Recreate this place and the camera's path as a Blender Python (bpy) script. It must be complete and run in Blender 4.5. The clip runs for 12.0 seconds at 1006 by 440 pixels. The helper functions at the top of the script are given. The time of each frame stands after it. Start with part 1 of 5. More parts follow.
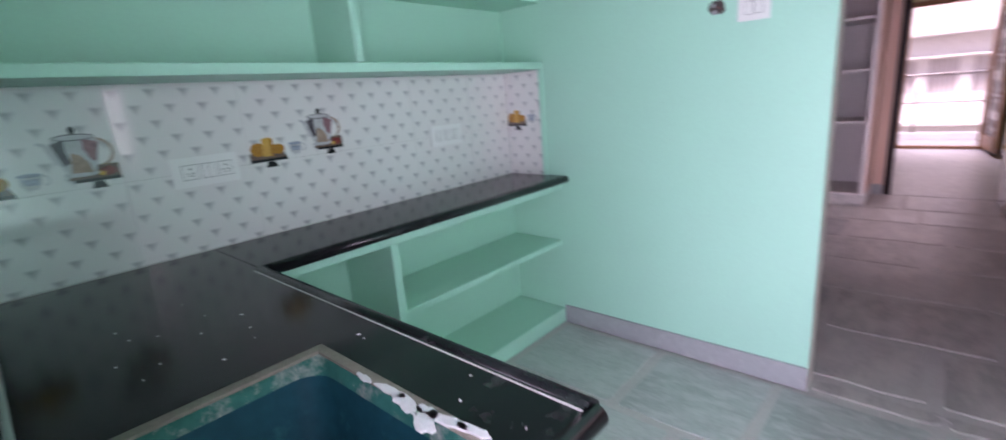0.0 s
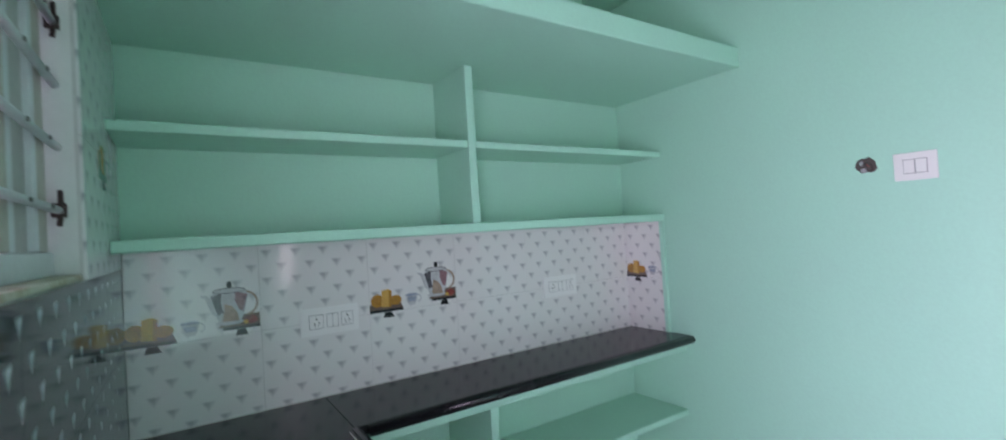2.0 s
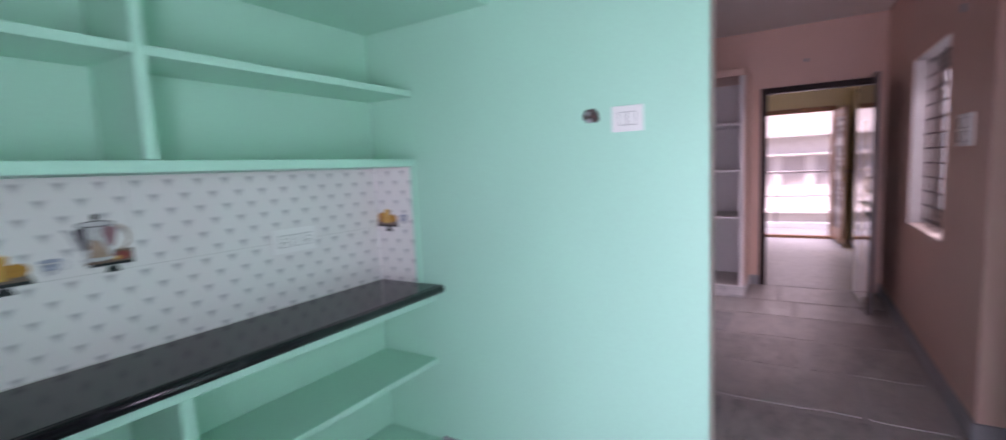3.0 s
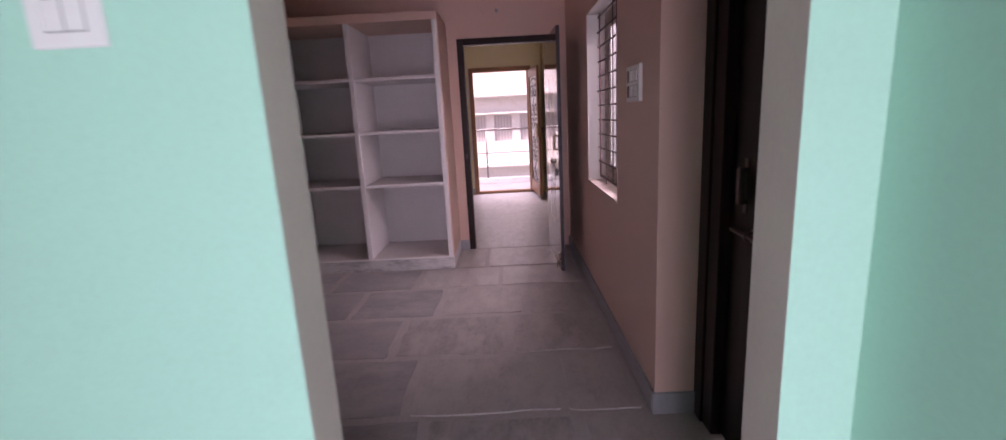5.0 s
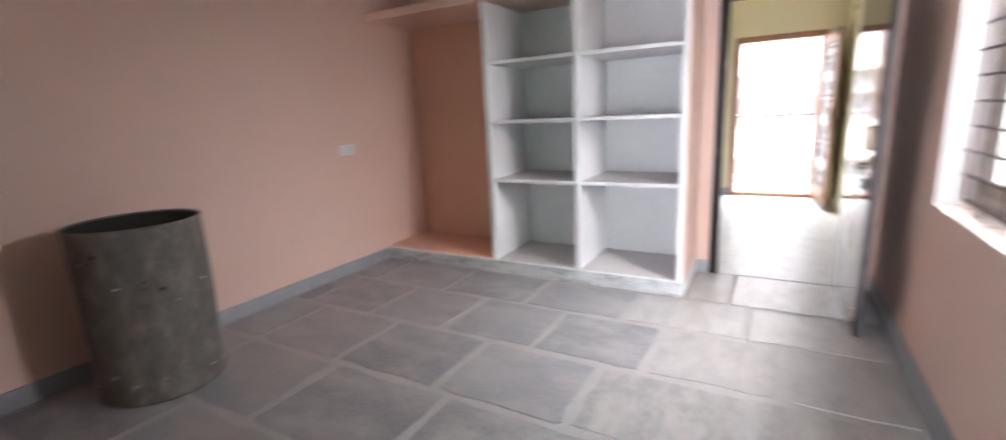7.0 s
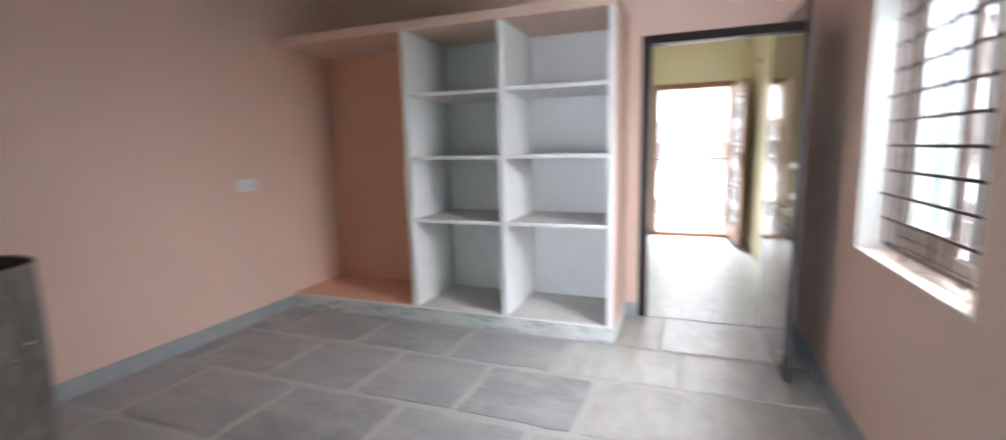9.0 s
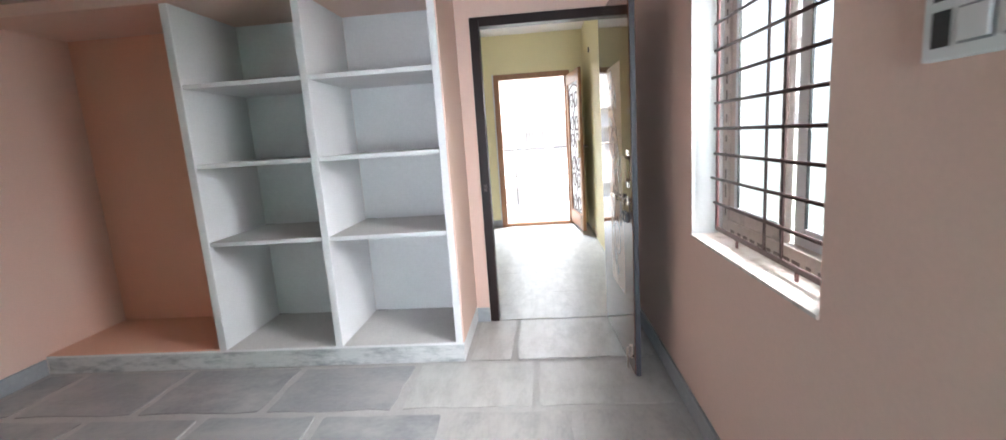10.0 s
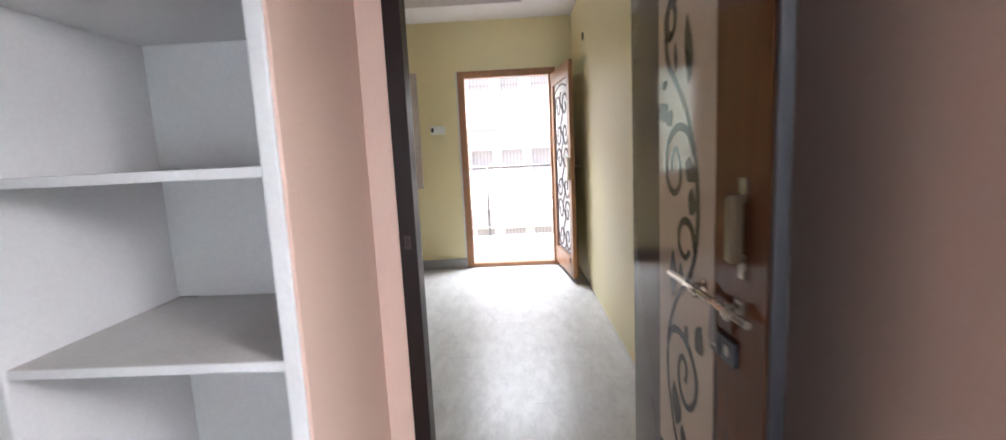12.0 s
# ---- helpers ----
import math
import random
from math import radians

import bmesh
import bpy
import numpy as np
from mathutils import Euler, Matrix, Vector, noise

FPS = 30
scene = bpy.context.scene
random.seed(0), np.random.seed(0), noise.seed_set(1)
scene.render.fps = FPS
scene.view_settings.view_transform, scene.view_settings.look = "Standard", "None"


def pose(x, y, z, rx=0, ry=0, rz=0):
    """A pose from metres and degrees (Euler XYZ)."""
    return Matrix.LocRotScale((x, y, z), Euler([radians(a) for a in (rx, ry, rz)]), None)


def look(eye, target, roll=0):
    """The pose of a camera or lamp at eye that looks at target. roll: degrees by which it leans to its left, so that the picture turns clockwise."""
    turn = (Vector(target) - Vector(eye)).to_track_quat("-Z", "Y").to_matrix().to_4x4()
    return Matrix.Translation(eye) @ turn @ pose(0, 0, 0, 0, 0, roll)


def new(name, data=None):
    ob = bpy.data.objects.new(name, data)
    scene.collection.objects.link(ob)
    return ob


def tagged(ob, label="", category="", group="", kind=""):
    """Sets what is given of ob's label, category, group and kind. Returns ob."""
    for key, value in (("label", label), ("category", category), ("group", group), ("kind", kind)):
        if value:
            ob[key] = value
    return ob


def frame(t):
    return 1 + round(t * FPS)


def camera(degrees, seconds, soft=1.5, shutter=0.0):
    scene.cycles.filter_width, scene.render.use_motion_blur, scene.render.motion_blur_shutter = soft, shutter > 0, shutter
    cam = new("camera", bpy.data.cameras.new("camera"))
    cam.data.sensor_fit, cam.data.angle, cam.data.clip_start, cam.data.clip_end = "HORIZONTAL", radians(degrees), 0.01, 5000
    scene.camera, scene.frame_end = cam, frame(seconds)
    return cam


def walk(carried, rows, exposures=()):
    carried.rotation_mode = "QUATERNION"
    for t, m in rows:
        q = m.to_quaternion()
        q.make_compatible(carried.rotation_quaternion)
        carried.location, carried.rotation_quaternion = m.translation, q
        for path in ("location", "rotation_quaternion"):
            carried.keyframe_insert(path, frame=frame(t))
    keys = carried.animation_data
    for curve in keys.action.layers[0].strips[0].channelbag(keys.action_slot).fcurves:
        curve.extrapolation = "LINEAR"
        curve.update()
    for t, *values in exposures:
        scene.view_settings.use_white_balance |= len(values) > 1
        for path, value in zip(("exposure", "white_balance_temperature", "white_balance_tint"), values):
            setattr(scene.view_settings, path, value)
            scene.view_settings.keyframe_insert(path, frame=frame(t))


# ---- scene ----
cam = camera(92.4, 12.0, shutter=0.5)
PATH = [
    (0, (0.064, -0.251, 1.294), (-1.245, 1.178, 0.803), -4.6),
    (0.5, (0.058, -0.175, 1.343), (-1.541, 0.975, 0.996), -3.6),
    (1, (0.072, -0.166, 1.427), (-1.565, 0.976, 1.561), -4.4),
    (1.5, (0.09, -0.145, 1.432), (-1.559, 0.966, 1.647), -4.0),
    (2, (0.062, -0.137, 1.422), (-1.606, 0.965, 1.465), -3.5),
    (2.5, (0.049, -0.042, 1.393), (-1.433, 1.295, 1.262), -3.2),
    (3, (0.008, 0.13, 1.387), (-1.022, 1.832, 1.18), -2.5),
    (3.5, (-0.035, 0.294, 1.402), (-0.534, 2.216, 1.159), -4.2),
    (3.7, (-0.035, 0.361, 1.405), (-0.366, 2.315, 1.129), -4.5),
    (5.3, (0.171, 1.289, 1.344), (0.14, 3.242, 0.915), -3.0),
    (5.5, (0.177, 1.392, 1.301), (0.081, 3.347, 0.89), -3.2),
    (6, (0.185, 1.617, 1.307), (-0.102, 3.55, 0.882), -2.6),
    (6.5, (0.113, 1.877, 1.362), (-0.444, 3.743, 0.908), -1.0),
    (7, (0.121, 2.01, 1.355), (-0.851, 3.703, 0.918), -2.8),
    (7.2, (0.113, 2.072, 1.388), (-1.043, 3.641, 0.94), -2.5),
    (8.8, (0.045, 2.221, 1.343), (-0.907, 3.958, 1.065), -0.6),
    (9, (0.041, 2.261, 1.33), (-0.672, 4.106, 1.039), -1.3),
    (9.5, (0.062, 2.418, 1.318), (-0.141, 4.378, 0.973), -3.7),
    (10, (0.105, 2.706, 1.334), (-0.054, 4.67, 0.993), -3.9),
    (10.5, (0.128, 3.047, 1.312), (-0.077, 5.012, 1.001), -3.2),
    (11, (0.129, 3.463, 1.317), (0.087, 5.441, 1.026), -3.8),
    (11.5, (0.152, 3.913, 1.303), (0.112, 5.894, 1.03), -3.6),
    (12, (0.132, 4.337, 1.291), (0.068, 6.317, 1.016), -2.8),
]
EXPOSURES = [
    (0.0, 0.52, 6650, 54), (0.5, 0.7, 6600, 54), (1.5, 0.32, 6650, 53), (2.0, 0.34, 6650, 53), (2.5, 0.44, 6550, 54), (3.0, 0.46, 6600, 53), (3.7, 0.36, 6650, 52), (5.3, 0.42, 7100, 56), (5.5, 0.46, 7200, 56),
    (6.0, 1.3, 7050, 44), (6.5, 2.1, 6450, 24), (7.0, 2.32, 6250, 17), (9.0, 2.2, 6100, 11), (9.5, 2.28, 6050, 8), (10.0, 2.15, 6050, 10),
    (10.5, 1.85, 6050, 11), (11.0, 1.3, 6150, 16), (11.5, 1.32, 6200, 17), (12.0, 1.8, 6200, 15),
]
walk(cam, [(t, look(eye, target, roll)) for t, eye, target, roll in PATH], EXPOSURES)

# ---------------------------------------------------------------- world and light
world = bpy.data.worlds.new("world")
scene.world = world
world.use_nodes = True
wn = world.node_tree.nodes
sky = wn.new("ShaderNodeTexSky")
sky.sky_type = "NISHITA"
sky.sun_disc = False
SUN_EL, SUN_AZ = radians(50), radians(228)
sky.sun_elevation, sky.sun_rotation = SUN_EL, SUN_AZ
sky.air_density, sky.dust_density = 1.0, 3.0
wn["Background"].inputs["Strength"].default_value = 0.15
world.node_tree.links.new(sky.outputs["Color"], wn["Background"].inputs["Color"])

sun_data = bpy.data.lights.new("sun", "SUN")
sun_data.energy, sun_data.angle, sun_data.color = 5.0, radians(10), (1.0, 0.95, 0.88)
sun = new("sun", sun_data)
sun_dir = Vector((math.sin(SUN_AZ) * math.cos(SUN_EL), math.cos(SUN_AZ) * math.cos(SUN_EL), math.sin(SUN_EL)))
sun.matrix_world = look(sun_dir * 30, (0, 0, 0))


def window_light(name, centre, target, width, height, watts, colour):
    """Sky light that enters through an opening."""
    d = bpy.data.lights.new(name, "AREA")
    d.shape, d.size, d.size_y, d.energy, d.color = "RECTANGLE", width, height, watts, colour
    o = new(name, d)
    o.matrix_world = look(centre, target)
    return o


DAY = (0.93, 0.97, 1.0)
window_light("sky_light_back_door", (0.26, -0.535, 0.88), (-0.1, 1.9, 0.45), 0.82, 1.6, 32, (0.86, 0.93, 1.0))
window_light("sky_light_kitchen_window", (-0.72, -1.2, 2.5), (-0.72, 1.2, 0.9), 1.0, 0.8, 4, (0.86, 0.93, 1.0))
window_light("sky_light_slit_window", (0.90, 0.57, 1.55), (-2.0, 0.57, 1.5), 0.12, 0.95, 1.1, DAY)
window_light("sky_light_hall_window", (1.75, 4.10, 2.3), (-1.3, 5.2, 0.6), 1.5, 1.3, 74, (1.0, 0.985, 0.965))
window_light("sky_light_front_door", (0.07, 10.55, 2.85), (-0.1, 8.0, 0.0), 2.2, 1.0, 150, DAY)

# ---------------------------------------------------------------- materials
def material(name, colour, rough=0.6, metal=0.0, vary=0.08, scale=3.0, fine=60.0, bump=0.15, dirt=None, dirt_at=0.62,
             coat=0.0, per_object=0.0, spec=0.5, stretch=(1, 1, 1)):
    """A surface with broad and fine variation of tone, relief, and stains of the colour dirt."""
    m = bpy.data.materials.new(name)
    m.use_nodes = True
    n, l = m.node_tree.nodes, m.node_tree.links
    b = n["Principled BSDF"]
    b.inputs["Metallic"].default_value = metal
    b.inputs["Coat Weight"].default_value = coat
    b.inputs["Coat Roughness"].default_value = 0.08
    b.inputs["Specular IOR Level"].default_value = spec
    geo = n.new("ShaderNodeNewGeometry")
    mp = n.new("ShaderNodeMapping")
    mp.inputs["Scale"].default_value = stretch
    l.new(geo.outputs["Position"], mp.inputs["Vector"])
    big = n.new("ShaderNodeTexNoise")
    big.inputs["Scale"].default_value, big.inputs["Detail"].default_value = scale, 5
    small = n.new("ShaderNodeTexNoise")
    small.inputs["Scale"].default_value, small.inputs["Detail"].default_value = fine, 4
    for t in (big, small):
        l.new(mp.outputs["Vector"], t.inputs["Vector"])
    add = n.new("ShaderNodeMath")
    add.operation = "ADD"
    l.new(big.outputs["Fac"], add.inputs[0])
    l.new(small.outputs["Fac"], add.inputs[1])
    total = add.outputs[0]
    if per_object:
        info = n.new("ShaderNodeObjectInfo")
        ma = n.new("ShaderNodeMath")
        ma.operation = "MULTIPLY_ADD"
        ma.inputs[1].default_value = per_object
        l.new(info.outputs["Random"], ma.inputs[0])
        l.new(total, ma.inputs[2])
        ms = n.new("ShaderNodeMath")
        ms.operation = "SUBTRACT"
        ms.inputs[1].default_value = per_object / 2
        l.new(ma.outputs[0], ms.inputs[0])
        total = ms.outputs[0]
    ramp = n.new("ShaderNodeMapRange")
    ramp.inputs["From Min"].default_value, ramp.inputs["From Max"].default_value = 0.5, 1.5
    ramp.inputs["To Min"].default_value, ramp.inputs["To Max"].default_value = 1 - vary, 1 + vary
    ramp.clamp = False
    l.new(total, ramp.inputs["Value"])
    mul = n.new("ShaderNodeVectorMath")
    mul.operation = "SCALE"
    mul.inputs[0].default_value = colour
    l.new(ramp.outputs[0], mul.inputs["Scale"])
    out = mul.outputs[0]
    if dirt:
        dn = n.new("ShaderNodeTexNoise")
        dn.inputs["Scale"].default_value, dn.inputs["Detail"].default_value, dn.inputs["Roughness"].default_value = scale * 2.3, 8, 0.7
        l.new(mp.outputs["Vector"], dn.inputs["Vector"])
        cr = n.new("ShaderNodeMapRange")
        cr.inputs["From Min"].default_value, cr.inputs["From Max"].default_value = dirt_at - 0.1, dirt_at + 0.1
        l.new(dn.outputs["Fac"], cr.inputs["Value"])
        mix = n.new("ShaderNodeMix")
        mix.data_type = "RGBA"
        l.new(cr.outputs[0], mix.inputs["Factor"])
        l.new(out, mix.inputs[6])
        mix.inputs[7].default_value = (*dirt, 1)
        out = mix.outputs[2]
    l.new(out, b.inputs["Base Color"])
    rr = n.new("ShaderNodeMapRange")
    rr.inputs["To Min"].default_value, rr.inputs["To Max"].default_value = max(0.02, rough * 0.8), min(1, rough * 1.2)
    l.new(big.outputs["Fac"], rr.inputs["Value"])
    l.new(rr.outputs[0], b.inputs["Roughness"])
    if bump:
        bn = n.new("ShaderNodeBump")
        bn.inputs["Strength"].default_value, bn.inputs["Distance"].default_value = bump, 0.004
        l.new(total, bn.inputs["Height"])
        l.new(bn.outputs[0], b.inputs["Normal"])
    return m


MINT = material("mint_paint", (0.37, 0.73, 0.595), 0.45, vary=0.05, scale=1.2, fine=90, bump=0.12)
PEACH = material("peach_paint", (0.80, 0.56, 0.465), 0.5, vary=0.05, scale=1.1, fine=90, bump=0.12)
ORANGE = material("orange_paint", (0.84, 0.49, 0.345), 0.55, vary=0.06, scale=1.2, fine=90, bump=0.12)
YELLOW = material("yellow_paint", (0.80, 0.71, 0.42), 0.5, vary=0.04, scale=1.2, fine=90, bump=0.12)
CREAM = material("cream_jamb_paint", (0.77, 0.655, 0.60), 0.55, vary=0.06, scale=2.0, fine=80, bump=0.15)
WHITE = material("white_paint", (0.76, 0.75, 0.73), 0.55, vary=0.05, scale=2.0, fine=80, bump=0.15)
SHELF_WHITE = material("shelf_white_paint", (0.83, 0.81, 0.815), 0.55, vary=0.07, scale=2.5, fine=70, bump=0.2)
DUSTY = material("dusty_shelf_top", (0.64, 0.61, 0.59), 0.8, vary=0.12, scale=5.0, fine=60, bump=0.2)
SILL = material("rust_stained_sill", (0.66, 0.60, 0.50), 0.6, vary=0.1, scale=4, fine=60, dirt=(0.42, 0.25, 0.11), dirt_at=0.55)
SILL_H = material("dusty_pink_sill", (0.70, 0.60, 0.54), 0.65, vary=0.1, scale=5, fine=60, dirt=(0.40, 0.29, 0.21), dirt_at=0.6)
CEIL = material("ceiling_white", (0.80, 0.77, 0.74), 0.7, vary=0.04, scale=1.5, fine=60)
SKIRT = material("grey_skirting_stone", (0.36, 0.37, 0.39), 0.45, vary=0.15, scale=4, fine=40, dirt=(0.5, 0.5, 0.5), dirt_at=0.66)
STONE = material("grey_flagstone", (0.345, 0.335, 0.345), 0.4, vary=0.24, scale=1.3, fine=30, bump=0.2, dirt=(0.44, 0.42, 0.41), dirt_at=0.53, per_object=0.5, stretch=(1, 1.6, 1))
STONE_D = material("dusty_flagstone", (0.39, 0.37, 0.36), 0.42, vary=0.26, scale=1.5, fine=26, bump=0.2, dirt=(0.52, 0.49, 0.465), dirt_at=0.51, per_object=0.5, stretch=(2.2, 1.0, 1))
# Dusty stone whose base is paled to paint in the doorway's gleam
STONE_P = material("dusted_gleam_flagstone", (0.47, 0.45, 0.43), 0.36, vary=0.16, scale=1.6, fine=26, bump=0.15, dirt=(0.57, 0.55, 0.525), dirt_at=0.5, per_object=0.2, stretch=(2.6, 1.0, 1))
STONE_K = material("green_grey_flagstone", (0.37, 0.40, 0.385), 0.35, vary=0.28, scale=3, fine=30, bump=0.15, dirt=(0.52, 0.53, 0.52), dirt_at=0.56, per_object=0.5, stretch=(1, 3, 1))
STONE_F = material("pale_flagstone", (0.50, 0.49, 0.475), 0.34, vary=0.2, scale=2.2, fine=22, bump=0.15, dirt=(0.60, 0.59, 0.57), dirt_at=0.52, per_object=0.06, stretch=(2.6, 1, 1))
JOINT = material("cement_joint", (0.51, 0.485, 0.47), 0.75, vary=0.16, scale=5, fine=70, bump=0.4, dirt=(0.5, 0.48, 0.46), dirt_at=0.6)
JOINT_F = material("pale_cement_joint", (0.50, 0.49, 0.48), 0.7, vary=0.1, scale=5, fine=70, bump=0.3)
PLINTH = material("worn_white_plinth", (0.66, 0.655, 0.65), 0.6, vary=0.12, scale=3.0, fine=50, bump=0.25, dirt=(0.34, 0.35, 0.36), dirt_at=0.56, stretch=(0.8, 1, 2.5))
CONCRETE = material("grey_concrete", (0.42, 0.41, 0.39), 0.85, vary=0.15, scale=2, fine=40, bump=0.4)
GRANITE = material("black_granite", (0.009, 0.009, 0.011), 0.14, vary=0.5, scale=5, fine=220, bump=0.02, dirt=(0.045, 0.045, 0.048), dirt_at=0.66, spec=0.32)
GROUT = material("white_grout", (0.62, 0.60, 0.58), 0.8, vary=0.1)
STEEL = material("brushed_steel", (0.52, 0.46, 0.39), 0.28, metal=1.0, vary=0.1, scale=8, fine=120, bump=0.03)
BRONZE = material("bronzed_handle", (0.29, 0.22, 0.15), 0.3, metal=1.0, vary=0.12, scale=8, fine=120, bump=0.03)
STEEL_DULL = material("dull_steel", (0.22, 0.20, 0.19), 0.4, metal=1.0, vary=0.2, scale=8, fine=120, bump=0.05)
BASIN = material("teal_filmed_basin", (0.002, 0.05, 0.068), 0.6, spec=0.12, vary=0.25, scale=6, fine=40, bump=0.05, dirt=(0.01, 0.12, 0.12), dirt_at=0.70)
BASIN_RIM = material("green_filmed_rim", (0.012, 0.12, 0.10), 0.6, spec=0.15, vary=0.3, scale=9, fine=50, dirt=(0.3, 0.33, 0.3), dirt_at=0.6)
SEAL = material("brown_cement_seal", (0.20, 0.185, 0.15), 0.85, vary=0.25, scale=25, fine=120, bump=0.4)
PUTTY = material("white_putty", (0.62, 0.63, 0.64), 0.8, vary=0.12, scale=30, fine=120, bump=0.5)
TAPE = material("yellow_masking_tape", (0.52, 0.40, 0.17), 0.6, vary=0.15, scale=20, fine=90)
PLASTIC = material("white_plastic", (0.80, 0.80, 0.79), 0.3, vary=0.02, bump=0.0)
PLASTIC_GREY = material("grey_plastic_gap", (0.30, 0.30, 0.31), 0.4, vary=0.05, bump=0.0)
BLACK = material("black_plastic", (0.015, 0.015, 0.015), 0.4, vary=0.1, bump=0.0)
FRAME_WOOD = material("dark_brown_frame", (0.022, 0.011, 0.010), 0.4, spec=0.25, vary=0.3, scale=6, fine=90, bump=0.1, stretch=(6, 6, 0.6))
LAMINATE = material("brown_gloss_laminate", (0.12, 0.042, 0.018), 0.06, vary=0.25, scale=4, fine=90, bump=0.0, coat=0.0, stretch=(8, 8, 0.5))
# brown laminate toned grey: the room's reflection put into its colour
LAMINATE_REFLECT = material("reflection_grey_laminate", (0.12, 0.105, 0.09), 0.05, vary=0.1, scale=4, fine=90, bump=0.0, coat=0.0)
LAMINATE_CREAM = material("cream_gloss_laminate", (0.56, 0.47, 0.38), 0.06, vary=0.05, bump=0.0, coat=0.0)
SCROLL = material("olive_grey_print", (0.055, 0.052, 0.042), 0.12, vary=0.1, bump=0.0, coat=0.0)
LEAF_EDGE = material("dark_leaf_edge", (0.05, 0.05, 0.06), 0.4, vary=0.2, scale=4, fine=60)
BATH_DOOR = material("dark_brown_door", (0.014, 0.007, 0.006), 0.4, vary=0.3, scale=5, fine=80, bump=0.08, stretch=(6, 6, 0.6))
TEAK = material("teak_wood", (0.33, 0.155, 0.07), 0.35, vary=0.3, scale=5, fine=90, bump=0.1, stretch=(8, 8, 0.6))
IRON = material("dark_grille_iron", (0.075, 0.042, 0.038), 0.45, metal=0.3, vary=0.3, scale=12, fine=80, bump=0.2)
IRON_RED = material("red_oxide_iron", (0.16, 0.06, 0.055), 0.55, vary=0.3, scale=10, fine=70, bump=0.2)
IRON_WHITE = material("white_grille_paint", (0.74, 0.74, 0.76), 0.45, vary=0.08, scale=9, fine=70)
FILM = material("wrapped_window_frame", (0.56, 0.48, 0.43), 0.5, vary=0.12, scale=6, fine=60, dirt=(0.42, 0.35, 0.31), dirt_at=0.62)
PRINT = material("brown_film_print", (0.17, 0.13, 0.12), 0.6, vary=0.1, bump=0.0)
UPVC = material("white_upvc", (0.72, 0.76, 0.78), 0.3, vary=0.03, bump=0.0)
DRUM = material("cement_stained_drum", (0.165, 0.15, 0.132), 0.75, vary=0.5, scale=4.5, fine=45, bump=0.4, dirt=(0.30, 0.285, 0.25), dirt_at=0.58, stretch=(1, 1, 0.5))
DRUM_IN = material("dark_drum_inside", (0.05, 0.045, 0.04), 0.85, vary=0.3, scale=4, fine=40)
HOLE = material("broken_plaster_hole", (0.09, 0.075, 0.07), 0.9, vary=0.4, scale=40, fine=140, bump=0.6)
WIRE = material("red_wire", (0.22, 0.06, 0.05), 0.5)
FACADE = material("white_facade", (0.78, 0.77, 0.75), 0.8, vary=0.08, scale=0.6, fine=12, dirt=(0.62, 0.60, 0.57), dirt_at=0.66)
FACADE_B = material("grey_facade", (0.60, 0.60, 0.62), 0.8, vary=0.08, scale=0.6, fine=12)
ASPHALT = material("road_asphalt", (0.06, 0.06, 0.06), 0.9, vary=0.2, scale=0.7, fine=12)
EARTH = material("dry_ground", (0.30, 0.27, 0.22), 0.95, vary=0.2, scale=0.3, fine=4)
LIME = material("lime_wash", (0.58, 0.66, 0.55), 0.8, vary=0.06)
CAKE = material("print_orange", (0.46, 0.20, 0.03), 0.15, vary=0.35, scale=25, fine=120, bump=0.0)
CAKE_LIGHT = material("print_yellow", (0.66, 0.36, 0.08), 0.15, vary=0.2, scale=25, fine=120, bump=0.0)
BOARD = material("print_board_brown", (0.17, 0.11, 0.085), 0.15, vary=0.2, scale=20, bump=0.0)
BOARD_EDGE = material("print_board_black", (0.02, 0.018, 0.02), 0.15, bump=0.0)
CHINA = material("print_china", (0.52, 0.51, 0.53), 0.12, vary=0.25, scale=30, fine=90, bump=0.0)
CHINA_BROWN = material("print_china_brown", (0.38, 0.26, 0.2), 0.12, vary=0.45, scale=30, fine=90, bump=0.0)
CHINA_DARK = material("print_china_dark", (0.10, 0.085, 0.10), 0.12, vary=0.6, scale=60, fine=120, bump=0.0)
CHINA_ROSE = material("print_china_rose", (0.30, 0.15, 0.17), 0.12, vary=0.5, scale=60, fine=120, bump=0.0)
CHINA_BLUE = material("print_china_blue", (0.30, 0.33, 0.42), 0.12, vary=0.6, scale=80, fine=160, bump=0.0)
# House window bars, lightened in colour for the glare outdoors
GRILLE_PALE = material("glare_paled_grille", (0.44, 0.39, 0.37), 0.6)
BERRY = material("print_red", (0.28, 0.06, 0.05), 0.15, vary=0.4, scale=60, bump=0.0)


def glass(name, tint, rough):
    m = bpy.data.materials.new(name)
    m.use_nodes = True
    b = m.node_tree.nodes["Principled BSDF"]
    b.inputs["Base Color"].default_value = (*tint, 1)
    b.inputs["Transmission Weight"].default_value = 1.0
    b.inputs["Roughness"].default_value = rough
    b.inputs["IOR"].default_value = 1.3
    return m


FROSTED = glass("frosted_glass", (0.86, 0.95, 0.90), 0.45)
FRONT_GLASS = glass("green_tinted_glass", (0.54, 0.66, 0.58), 0.45)
HAZED = glass("hazed_window_glass", (0.66, 0.66, 0.74), 0.5)
WRAP = material("wrapped_sash", (0.50, 0.455, 0.45), 0.45, vary=0.12, scale=6, fine=60, dirt=(0.62, 0.58, 0.56), dirt_at=0.6)
HALL_GLASS = glass("blue_film_glass", (0.45, 0.50, 0.51), 0.45)
# House windows: outdoor glare painted in as a pale opaque colour
PALE_GLASS = material("glare_paled_window", (0.64, 0.62, 0.62), 0.25, vary=0.12, scale=2, fine=30)


